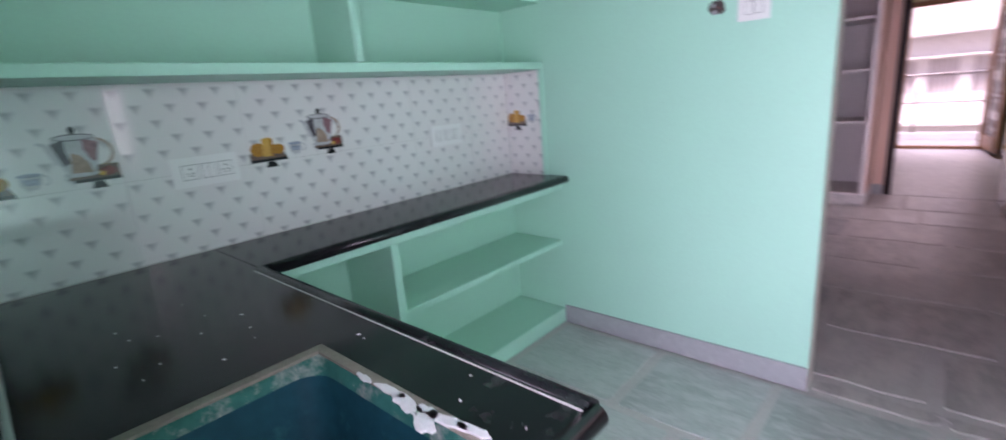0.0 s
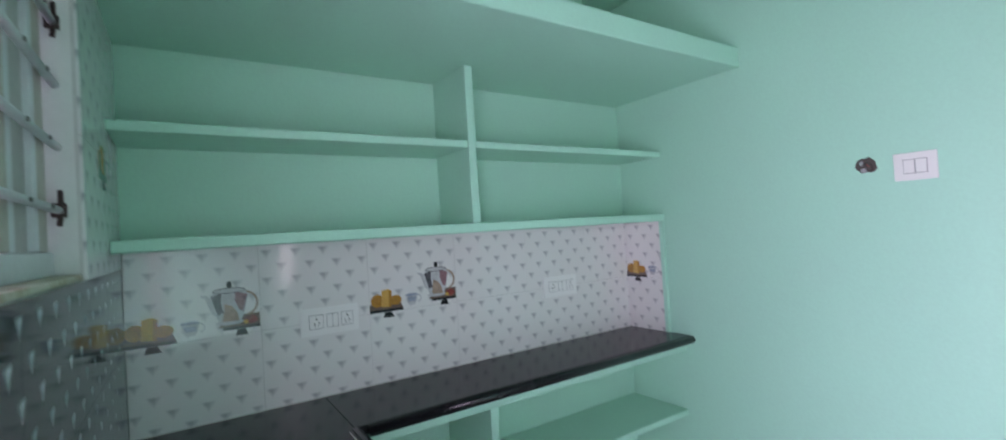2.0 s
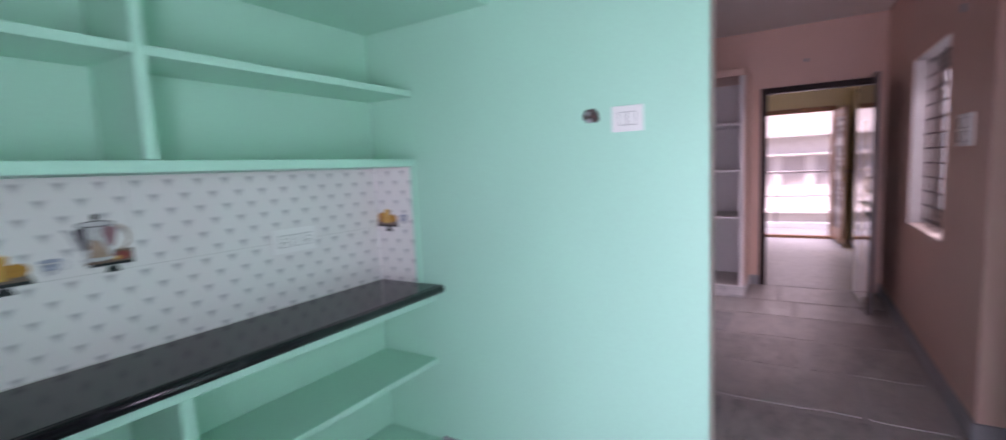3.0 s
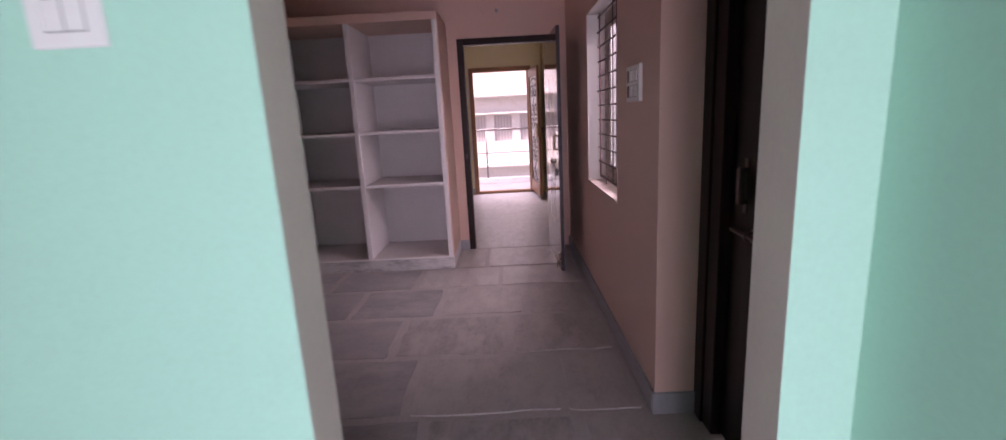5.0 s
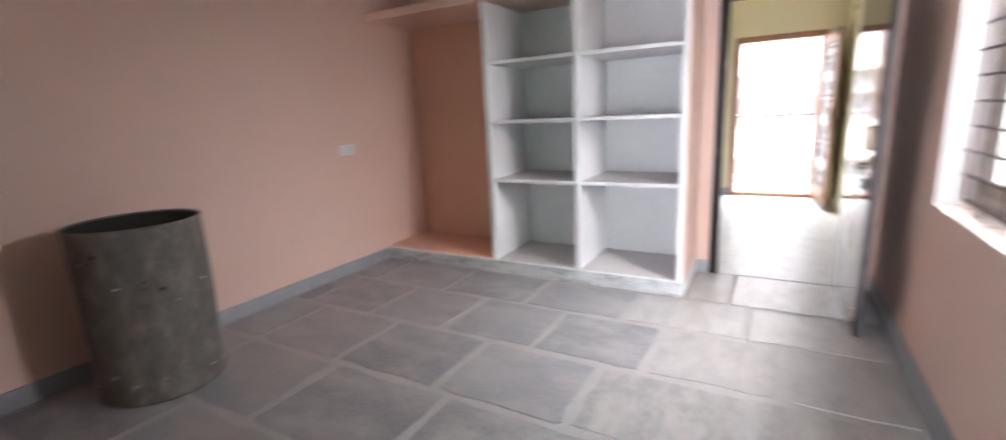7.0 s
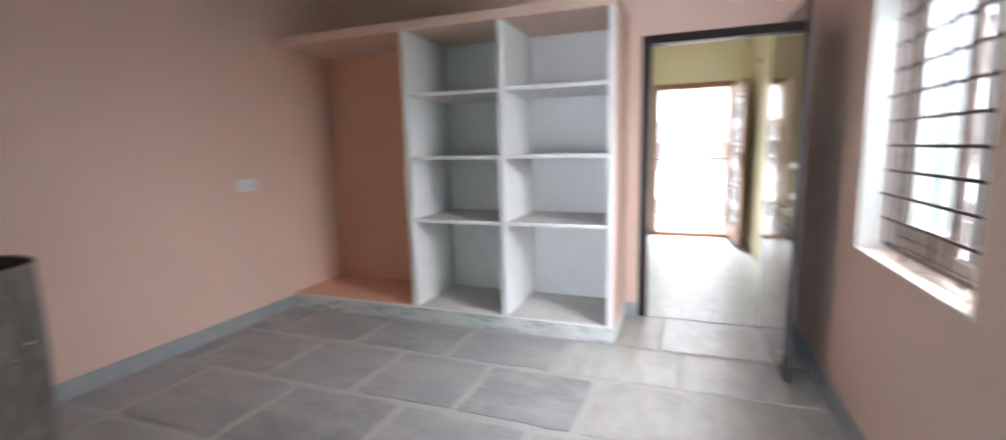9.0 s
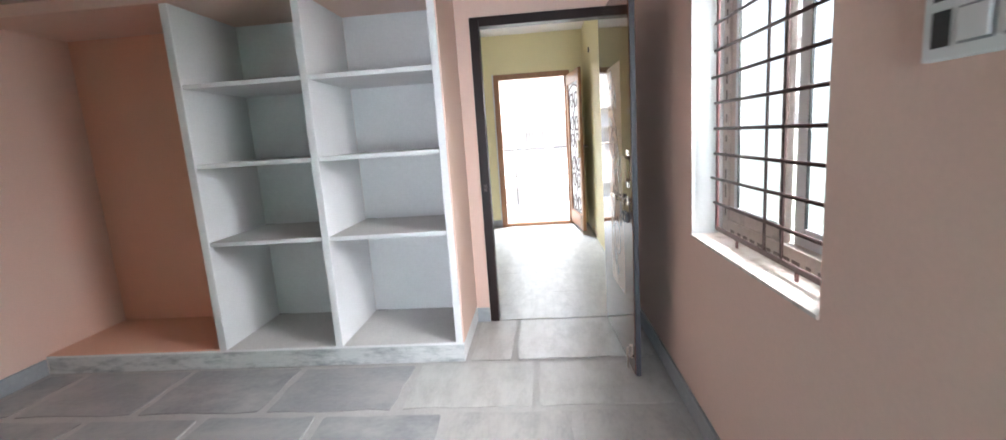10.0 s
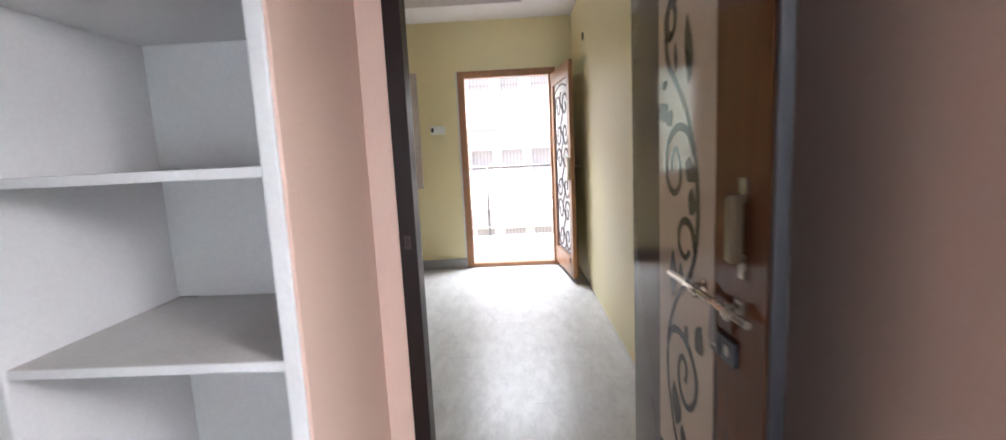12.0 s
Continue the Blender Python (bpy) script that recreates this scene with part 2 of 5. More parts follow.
def tile_material(name, axis, ground=(0.79, 0.775, 0.765, 1), wedge=(0.31, 0.305, 0.335, 1), rough=0.07, spec=0.6):
    """Glossy pale wall tile printed with staggered rows of small grey wedges."""
    m = bpy.data.materials.new(name)
    m.use_nodes = True
    n, l = m.node_tree.nodes, m.node_tree.links
    b = n["Principled BSDF"]

    def maths(op, a, c=0.0, d=0.0):
        k = n.new("ShaderNodeMath")
        k.operation = op
        for i, v in enumerate((a, c, d)):
            if isinstance(v, (int, float)):
                k.inputs[i].default_value = v
            else:
                l.new(v, k.inputs[i])
        return k.outputs[0]

    geo = n.new("ShaderNodeNewGeometry")
    sep = n.new("ShaderNodeSeparateXYZ")
    l.new(geo.outputs["Position"], sep.inputs[0])
    u = maths("DIVIDE", sep.outputs[axis], 0.094)
    v = maths("DIVIDE", maths("ADD", sep.outputs["Z"], 0.012), 0.0475)
    row = maths("FLOOR", v)
    u = maths("ADD", u, maths("MULTIPLY", maths("FLOORED_MODULO", row, 2.0), 0.5))
    fu = maths("SUBTRACT", maths("FRACT", u), 0.5)
    fv = maths("FRACT", v)
    half = maths("MULTIPLY", maths("SUBTRACT", fv, 0.12), 0.30)
    inside = maths("SUBTRACT", half, maths("ABSOLUTE", fu))
    mask = n.new("ShaderNodeMapRange")
    mask.inputs["From Min"].default_value, mask.inputs["From Max"].default_value = -0.03, 0.08
    l.new(inside, mask.inputs["Value"])
    top = n.new("ShaderNodeMapRange")
    top.inputs["From Min"].default_value, top.inputs["From Max"].default_value = 0.90, 0.72
    l.new(fv, top.inputs["Value"])
    low = n.new("ShaderNodeMapRange")
    low.inputs["From Min"].default_value, low.inputs["From Max"].default_value = 0.1, 0.75
    low.inputs["To Min"].default_value, low.inputs["To Max"].default_value = 0.15, 0.75
    l.new(fv, low.inputs["Value"])
    k = maths("MULTIPLY", maths("MULTIPLY", mask.outputs[0], top.outputs[0]), low.outputs[0])
    side = maths("MULTIPLY_ADD", maths("LESS_THAN", fu, 0.03), 0.35, 0.65)
    k = maths("MULTIPLY", k, side)
    soft = n.new("ShaderNodeTexNoise")
    soft.inputs["Scale"].default_value = 6
    l.new(geo.outputs["Position"], soft.inputs["Vector"])
    k = maths("ADD", k, maths("MULTIPLY", soft.outputs["Fac"], 0.06))
    mix = n.new("ShaderNodeMix")
    mix.data_type = "RGBA"
    l.new(k, mix.inputs["Factor"])
    mix.inputs[6].default_value = ground
    mix.inputs[7].default_value = wedge
    l.new(mix.outputs[2], b.inputs["Base Color"])
    b.inputs["Roughness"].default_value = rough
    b.inputs["Specular IOR Level"].default_value = spec
    return m


TILE_Y = tile_material("wedge_print_tile_side", "Y")
TILE_X = tile_material("wedge_print_tile_back", "X")
# the same tile with backlit shade in its ground and gleam in its wedges
TILE_SHADED = tile_material("shaded_wedge_tile", "X", (0.012, 0.027, 0.030, 1), (0.55, 0.66, 0.68, 1), 0.08, 0.25)

# ---------------------------------------------------------------- mesh helpers
def mesh_of(name, bm, mats):
    me = bpy.data.meshes.new(name)
    bm.normal_update()
    bm.to_mesh(me)
    bm.free()
    for m in (mats if isinstance(mats, (list, tuple)) else [mats]):
        me.materials.append(m)
    return me


def put_box(bm, x0, x1, y0, y1, z0, z1, bevel=0.0, index=0, segments=2):
    x0, x1, y0, y1, z0, z1 = min(x0, x1), max(x0, x1), min(y0, y1), max(y0, y1), min(z0, z1), max(z0, z1)
    r = bmesh.ops.create_cube(bm, size=1.0, matrix=Matrix.LocRotScale(
        ((x0 + x1) / 2, (y0 + y1) / 2, (z0 + z1) / 2), None, (x1 - x0, y1 - y0, z1 - z0)))
    faces = {f for v in r["verts"] for f in v.link_faces}
    for f in faces:
        f.material_index = index
    if bevel:
        edges = list({e for v in r["verts"] for e in v.link_edges})
        made = bmesh.ops.bevel(bm, geom=edges, offset=bevel, segments=segments, affect="EDGES", profile=0.6)
        for f in made["faces"]:
            f.material_index = index
    return bm


def box_mesh(x0, x1, y0, y1, z0, z1, bevel=0.0):
    return put_box(bmesh.new(), x0, x1, y0, y1, z0, z1, bevel)


def part(name, bm, mat, parent, label=""):
    ob = new(name, mesh_of(name, bm, mat))
    if parent:
        ob.parent = parent
        ob.matrix_parent_inverse = parent.matrix_basis.inverted()
    return tagged(ob, label) if label else ob


def thing(name, at, label, category, group="", kind=""):
    e = new(name)
    e.empty_display_size = 0.1
    e.matrix_basis = Matrix.Translation(at)
    return tagged(e, label, category, group, kind)


def structure(name, bm, mats, label, category):
    return tagged(new(name, mesh_of(name, bm, mats)), label, category, "", "structure")


def put_tube(bm, points, radius, sides=8, index=0, closed=False):
    """A round bar along points."""
    pts = [Vector(p) for p in points]
    rings = []
    count = len(pts)
    for i, p in enumerate(pts):
        a = pts[(i - 1) % count] if (i or closed) else p
        c = pts[(i + 1) % count] if (i < count - 1 or closed) else p
        d = (c - a).normalized()
        ref = Vector((0, 0, 1)) if abs(d.z) < 0.9 else Vector((1, 0, 0))
        s = d.cross(ref).normalized()
        t = s.cross(d)
        rings.append([bm.verts.new(p + radius * (math.cos(2 * math.pi * k / sides) * s + math.sin(2 * math.pi * k / sides) * t)) for k in range(sides)])
    pairs = list(zip(rings, rings[1:])) + ([(rings[-1], rings[0])] if closed else [])
    for a, c in pairs:
        for k in range(sides):
            f = bm.faces.new((a[k], a[(k + 1) % sides], c[(k + 1) % sides], c[k]))
            f.material_index = index
            f.smooth = True
    if not closed:
        for ring in (rings[0], rings[-1]):
            bm.faces.new(ring).material_index = index
    bmesh.ops.recalc_face_normals(bm, faces=bm.faces)
    return bm


def tube_mesh(points, radius, sides=8):
    return put_tube(bmesh.new(), points, radius, sides)


def put_plate(bm, outline, place, thick, index=0):
    """A flat plate with the outline (u, v) laid by place(u, v, depth)."""
    front = [bm.verts.new(place(u, v, thick)) for u, v in outline]
    back = [bm.verts.new(place(u, v, 0.0)) for u, v in outline]
    bm.faces.new(front).material_index = index
    bm.faces.new(back[::-1]).material_index = index
    k = len(outline)
    for i in range(k):
        bm.faces.new((back[i], back[(i + 1) % k], front[(i + 1) % k], front[i])).material_index = index
    bmesh.ops.recalc_face_normals(bm, faces=bm.faces)
    return bm


def wall_mesh(axis, at, thick, u0, u1, z0, z1, openings, near=0, far=1, reveal=2):
    """A wall at axis = at .. at + thick with openings (u0, u1, z0, z1). Materials: near face, far face, reveals and ends."""
    us = sorted({u0, u1, *[o[i] for o in openings for i in (0, 1)]})
    zs = sorted({z0, z1, *[o[i] for o in openings for i in (2, 3)]})
    us, zs = [u for u in us if u0 <= u <= u1], [z for z in zs if z0 <= z <= z1]

    def solid(i, j):
        if not (0 <= i < len(us) - 1 and 0 <= j < len(zs) - 1):
            return False
        u, z = (us[i] + us[i + 1]) / 2, (zs[j] + zs[j + 1]) / 2
        return not any(o[0] < u < o[1] and o[2] < z < o[3] for o in openings)

    bm = bmesh.new()
    made = {}

    def vert(u, z, d):
        k = (u, z, d)
        if k not in made:
            made[k] = bm.verts.new((u, at + d, z) if axis == "y" else (at + d, u, z))
        return made[k]

    def face(keys, index):
        bm.faces.new([vert(*k) for k in keys]).material_index = index

    for i in range(len(us) - 1):
        for j in range(len(zs) - 1):
            if not solid(i, j):
                continue
            a, b, c, d = us[i], us[i + 1], zs[j], zs[j + 1]
            face([(a, c, 0), (b, c, 0), (b, d, 0), (a, d, 0)], near)
            face([(a, c, thick), (a, d, thick), (b, d, thick), (b, c, thick)], far)
            for ok, p, q in ((solid(i - 1, j), (a, c), (a, d)), (solid(i + 1, j), (b, c), (b, d)),
                             (solid(i, j - 1), (a, c), (b, c)), (solid(i, j + 1), (a, d), (b, d))):
                if not ok:
                    face([(*p, 0), (*q, 0), (*q, thick), (*p, thick)], reveal)
    bmesh.ops.recalc_face_normals(bm, faces=bm.faces)
    return bm

# ---------------------------------------------------------------- plan
KX0, KX1, KY0, KY1 = -1.79, 0.732, -0.31, 1.88      # kitchen
HX0, HX1, HY0, HY1 = -3.165, 0.76, 2.005, 6.07       # bedroom
FY0, FY1, FX0, FX1 = 6.20, 9.78, -3.165, 0.79        # front room
TOP = 2.72
DOOR_K = (-0.234, 0.601, 0.0, 2.04)                 # kitchen opening
DOOR_1 = (-0.305, 0.64, 0.0, 2.12)
DOOR_2 = (-0.472, 0.60, 0.0, 2.19)
WIN_H = (3.863, 4.84, 0.845, 2.05)
WIN_K = (-1.18, -0.33, 1.375, 2.08)
WIN_F = (-1.43, -0.92, 0.93, 2.2)
BACK_DOOR = (-0.17, 0.69, 0.0, 2.1)
SLIT = (0.52, 0.62, 1.08, 2.0)

# ---------------------------------------------------------------- structure
structure("wall_kitchen_hall", wall_mesh("y", KY1, HY0 - KY1, -3.35, 1.10, 0, TOP, [DOOR_K]), [MINT, PEACH, CREAM],
          "plastered partition, mint on the kitchen side, peach behind", "wall")
structure("wall_tile_side", wall_mesh("x", KX0 - 0.15, 0.15, KY0 - 0.23, KY1, 0, TOP, []), [MINT, MINT, MINT],
          "mint painted kitchen wall behind the shelves", "wall")
structure("wall_kitchen_back", wall_mesh("y", KY0 - 0.23, 0.23, KX0, KX1, 0, TOP, [WIN_K, BACK_DOOR]), [FACADE, MINT, WHITE],
          "outer kitchen wall with a window and a doorway", "wall")
structure("wall_kitchen_right", wall_mesh("x", KX1, 0.15, KY0 - 0.23, KY1, 0, TOP, [SLIT]), [MINT, FACADE, WHITE],
          "mint painted kitchen side wall", "wall")
structure("wall_hall_left", wall_mesh("x", HX0 - 0.15, 0.15, HY0, FY1, 0, TOP, []), [FACADE, PEACH, PEACH],
          "peach painted long side wall", "wall")
structure("wall_hall_window", wall_mesh("x", HX1, 0.20, 3.11, HY1, 0, TOP, [WIN_H]), [PEACH, FACADE, WHITE],
          "peach painted wall with a deep barred window", "wall")
structure("wall_bathroom", wall_mesh("x", 0.965, 0.13, HY0, 3.11, 0, TOP, [(2.13, 3.02, 0.0, 2.12)]), [PEACH, CEIL, PEACH],
          "short set-back wall round the dark bathroom door", "wall")
structure("wall_bathroom_far", wall_mesh("x", 1.9, 0.1, HY0, 3.3, 0, TOP, []), [CEIL, CEIL, CEIL], "plain closing wall behind the bathroom door", "wall")
structure("wall_door", wall_mesh("y", HY1, FY0 - HY1, HX0, 0.96, 0, TOP, [DOOR_1]), [PEACH, YELLOW, PEACH],
          "wall with a brown framed door, peach one side, yellow the other", "wall")
structure("wall_front", wall_mesh("y", FY1, 0.20, FX0 - 0.15, 0.99, 0, TOP + 0.1, [DOOR_2, WIN_F]), [YELLOW, FACADE, YELLOW],
          "yellow front wall with the entrance door and a window", "wall")
structure("wall_front_right", wall_mesh("x", FX1, 0.17, FY0, FY1, 0, TOP, []), [YELLOW, FACADE, YELLOW],
          "yellow side wall of the front room", "wall")


def ceiling(name, x0, x1, y0, y1, mat, label):
    return structure(name, box_mesh(x0, x1, y0, y1, TOP, TOP + 0.12), mat, label, "ceiling")


ceiling("ceiling_kitchen", KX0 - 0.15, KX1 + 0.15, KY0 - 0.23, KY1 + 0.06, MINT, "mint painted kitchen ceiling")
ceiling("ceiling_hall", HX0 - 0.15, 2.0, KY1 + 0.064, HY1 + 0.06, CEIL, "off-white bedroom ceiling")
bm = bmesh.new()
put_box(bm, FX0 - 0.15, 0.96, HY1 + 0.064, 6.75, TOP, TOP + 0.14)
put_box(bm, FX0 - 0.15, 0.96, 9.22, FY1, TOP, TOP + 0.14)
put_box(bm, FX0 - 0.15, -2.6, 6.75, 9.22, TOP, TOP + 0.14)
put_box(bm, 0.25, 0.96, 6.75, 9.22, TOP, TOP + 0.14)
put_box(bm, -2.6, 0.25, 6.75, 9.22, TOP + 0.09, TOP + 0.14)
structure("ceiling_front", bm, CEIL, "white front room ceiling with a recessed tray", "ceiling")
structure("beam_kitchen", box_mesh(KX0, KX1, 1.675, KY1, 2.60, TOP, 0.006), MINT, "mint painted concrete beam along the ceiling", "beam")

floor = structure("floor", box_mesh(-3.4, 2.0, KY0 - 0.23, FY1 + 0.2, -0.15, -0.006), JOINT, "cement joints under the grey flagstone floor", "floor")
front_screed = part("front_screed", box_mesh(FX0, FX1 + 0.01, HY1 + 0.02, FY1 + 0.19, -0.0058, -0.0035), JOINT_F, floor, "pale cement joints")


def skirting(name, x0, x1, y0, y1, mat=SKIRT):
    return structure(name, box_mesh(x0, x1, y0, y1, 0.0, 0.105, 0.004), mat, "grey stone skirting with dusty top edge", "baseboard")


skirting("baseboard_1", -1.44, DOOR_K[0], KY1 - 0.014, KY1)
skirting("baseboard_2", DOOR_K[1], KX1, KY1 - 0.014, KY1)
skirting("baseboard_3", KX1 - 0.014, KX1, KY0, KY1 - 0.016)
skirting("baseboard_4", HX0, HX0 + 0.016, HY0, 5.425)
skirting("baseboard_5", HX1 - 0.014, HX1, 3.11, HY1)
skirting("baseboard_6", HX1 - 0.014, 0.965, 3.085, 3.0995)
skirting("baseboard_7", -0.40, DOOR_1[0] - 0.002, HY1 - 0.016, HY1)
skirting("baseboard_8", FX0, DOOR_2[0] - 0.002, FY1 - 0.016, FY1)
skirting("baseboard_9", HX0 + 0.018, DOOR_K[0], HY0, HY0 + 0.014)

structure("wall_return", box_mesh(HX1 - 0.002, 0.9645, 3.100, 3.1095, 0, TOP, 0.003), PEACH, "peach painted end of the window wall", "wall")
# outdoors
structure("ground", box_mesh(-400, 400, -400, 400, -3.6, -3.4), EARTH, "dry bare ground around the houses", "ground")
structure("road", box_mesh(-200, 200, 15.0, 20.5, -3.396, -3.37), ASPHALT, "grey street before the house", "road")
structure("balcony_floor", box_mesh(-3.4, 3.0, FY1 + 0.204, 11.35, -0.16, -0.02, 0.01), CONCRETE, "pale concrete balcony floor", "floor")
structure("back_balcony_floor", box_mesh(-3.4, 3.0, -2.0, KY0 - 0.235, -0.16, -0.02, 0.01), CONCRETE, "concrete utility balcony floor", "floor")
structure("back_parapet", box_mesh(-3.4, 3.0, -2.12, -2.003, -0.16, 0.95, 0.01), FACADE, "white utility balcony parapet", "parapet")

# ---------------------------------------------------------------- kitchen
# upper shelves of thin cast slabs
SH_F = -1.517
unit = thing("kitchen_wall_shelf", (KX0, 0.8, 1.43), "mint painted open wall shelves of thin cast slabs", "shelf")
part("bottom_shelf", box_mesh(KX0, SH_F, KY0 + 0.012, KY1, 1.422, 1.456, 0.004), MINT, unit)
part("middle_shelf", box_mesh(KX0, SH_F, KY0 + 0.012, 0.768, 1.742, 1.770, 0.004), MINT, unit)
part("middle_shelf", box_mesh(KX0, SH_F, 0.804, KY1, 1.742, 1.770, 0.004), MINT, unit)
part("divider", box_mesh(KX0, SH_F + 0.004, 0.769, 0.803, 1.457, 2.058, 0.004), MINT, unit)
structure("loft_slab", box_mesh(KX0, -1.075, KY0, KY1, 2.060, 2.145, 0.006), MINT, "thick mint painted storage loft slab", "loft")

# black granite counter
counter = thing("kitchen_counter", (KX0, 0.28, 0.86), "black polished granite counter in an L shape, dusty", "counter")
CZ = 0.862
bm = bmesh.new()
put_box(bm, KX0 + 0.012, -1.41, 0.262, KY1, CZ - 0.03, CZ, 0.003)
part("long_slab", bm, GRANITE, counter)
bm = bmesh.new()
SX0, SX1, SY0, SY1 = -0.775, -0.335, -0.225, 0.122
put_box(bm, KX0 + 0.012, SX0, KY0 + 0.012, 0.260, CZ - 0.03, CZ)
put_box(bm, SX1, -0.255, KY0 + 0.012, 0.260, CZ - 0.03, CZ)
put_box(bm, SX0, SX1, SY1, 0.260, CZ - 0.03, CZ)
put_box(bm, SX0, SX1, KY0 + 0.012, SY0, CZ - 0.03, CZ)
bmesh.ops.remove_doubles(bm, verts=bm.verts, dist=0.0005)
part("sink_slab", bm, GRANITE, counter)
part("front_nosing", put_tube(bmesh.new(), [(-1.405, 0.30, CZ - 0.019), (-1.405, KY1 - 0.001, CZ - 0.019)], 0.0185, 12), GRANITE, counter)
bm = bmesh.new()
put_tube(bm, [(-1.40, 0.262, CZ - 0.013), (-0.262, 0.262, CZ - 0.013)], 0.0195, 12)
put_tube(bm, [(-1.40, 0.266, CZ - 0.032), (-0.262, 0.266, CZ - 0.032)], 0.017, 12)
part("sink_nosing", bm, GRANITE, counter)
part("end_nosing", put_tube(bmesh.new(), [(-0.255, KY0 + 0.012, CZ - 0.014), (-0.255, 0.262, CZ - 0.014)], 0.0185, 12), GRANITE, counter)
part("joint_line", box_mesh(-1.38, -0.262, 0.239, 0.242, CZ - 0.002, CZ + 0.0012), GROUT, counter, "thin white joint line along the nosing")
part("back_joint", box_mesh(KX0 + 0.011, KX0 + 0.017, KY0 + 0.017, KY1 - 0.01, CZ - 0.002, CZ + 0.003), GROUT, counter)
part("back_joint", box_mesh(KX0 + 0.011, -0.26, KY0 + 0.011, KY0 + 0.017, CZ - 0.002, CZ + 0.003), GROUT, counter)

base = thing("counter_base", (KX0, 0.28, 0.0), "mint painted masonry shelving under the granite counter", "shelf")
part("top_slab", box_mesh(KX0, -1.435, 0.20, KY1, 0.785, CZ - 0.031, 0.004), MINT, base)
part("top_slab", box_mesh(KX0, -0.80, KY0, 0.198, 0.785, CZ - 0.031, 0.004), MINT, base)
part("top_slab", box_mesh(-0.80, -0.29, 0.130, 0.198, 0.785, CZ - 0.031, 0.004), MINT, base)
part("divider", box_mesh(KX0, -1.44, 0.752, 0.788, 0.086, 0.784, 0.004), MINT, base)
part("middle_shelf", box_mesh(KX0, -1.452, 0.789, KY1, 0.470, 0.496, 0.004), MINT, base)
part("floor_slab", box_mesh(KX0, -1.445, 0.20, KY1, 0.0, 0.085, 0.006), MINT, base)
part("support_wall", box_mesh(-0.40, -0.30, KY0, 0.196, 0.0, 0.784, 0.004), MINT, base)
part("support_wall", box_mesh(-1.45, -1.35, KY0, 0.196, 0.0, 0.784, 0.004), MINT, base)

# sink
sink = thing("kitchen_sink", (-0.55, -0.05, CZ), "sunken basin still under teal protective film", "sink")
bm = bmesh.new()


def ring(inset, z, corner):
    pts = []
    x0, x1, y0, y1 = SX0 + inset, SX1 - inset, SY0 + inset, SY1 - inset
    for cx, cy, a0 in ((x1 - corner, y1 - corner, 0), (x0 + corner, y1 - corner, 90), (x0 + corner, y0 + corner, 180), (x1 - corner, y0 + corner, 270)):
        for k in range(6):
            a = radians(a0 + 18 * k)
            pts.append(bm.verts.new((cx + corner * math.cos(a), cy + corner * math.sin(a), z)))
    return pts


rings = [ring(0.001, CZ - 0.004, 0.006), ring(0.016, CZ - 0.006, 0.03), ring(0.024, CZ - 0.03, 0.05), ring(0.035, CZ - 0.16, 0.06), ring(0.075, CZ - 0.195, 0.07)]
for n_ring, (a, c) in enumerate(zip(rings, rings[1:])):
    for k in range(len(a)):
        f = bm.faces.new((a[k], a[(k + 1) % len(a)], c[(k + 1) % len(a)], c[k]))
        f.smooth = True
        f.material_index = 1 if n_ring < 2 else 0
bm.faces.new(rings[-1])
part("basin", bm, [BASIN, BASIN_RIM], sink)
bm = bmesh.new()
bmesh.ops.create_cone(bm, cap_ends=True, segments=20, radius1=0.045, radius2=0.045, depth=0.004, matrix=Matrix.Translation((-0.555, -0.05, CZ - 0.192)))
part("drain", bm, STEEL, sink)
bm = bmesh.new()
put_box(bm, SX0 - 0.004, SX0 + 0.019, SY0, SY1 + 0.004, CZ - 0.004, CZ + 0.0022, 0.001)
put_box(bm, SX0 + 0.019, SX1, SY1 - 0.015, SY1 + 0.004, CZ - 0.004, CZ + 0.0022, 0.001)
part("edge_seal", bm, SEAL, sink, "brown cement bedding round the rim")
random.seed(7)


def smear(cx, cy, z, long, wide, turn, seed):
    rng = random.Random(seed)
    bm = bmesh.new()
    count = 18
    outline = []
    for k in range(count):
        a = 2 * math.pi * k / count
        r = 0.65 + 0.5 * rng.random()
        u, v = long * r * math.cos(a), wide * r * math.sin(a)
        outline.append((cx + u * math.cos(turn) - v * math.sin(turn), cy + u * math.sin(turn) + v * math.cos(turn)))
    return put_plate(bm, outline, lambda u, v, d: (u, v, z + d), 0.003)


for k, (cx, cy, lg, wd, tn) in enumerate(((-0.535, 0.109, 0.035, 0.008, 0.05), (-0.485, 0.103, 0.040, 0.013, -0.15), (-0.435, 0.098, 0.034, 0.018, -0.45), (-0.405, 0.112, 0.045, 0.010, 0.1), (-0.36, 0.119, 0.032, 0.009, 0.2), (-0.60, 0.105, 0.022, 0.006, -0.1))):
    tagged(part("putty_smear", smear(cx, cy, CZ + 0.002, lg, wd, tn, k), PUTTY, None), "dried white putty smeared on the sink rim", "putty", "putty on the counter")
for k in range(34):
    px, py = random.uniform(-1.3, -0.3), random.uniform(-0.15, 0.235)
    if SX0 - 0.03 < px < SX1 + 0.03 and py < SY1 + 0.03:
        continue
    s = random.uniform(0.0007, 0.002)
    tagged(part("paint_fleck", smear(px, py, CZ - 0.001, s * random.uniform(1, 2.2), s, random.uniform(0, 3), 50 + k), PUTTY, None), "small white fleck of dried plaster on granite", "fleck", "flecks on the counter")

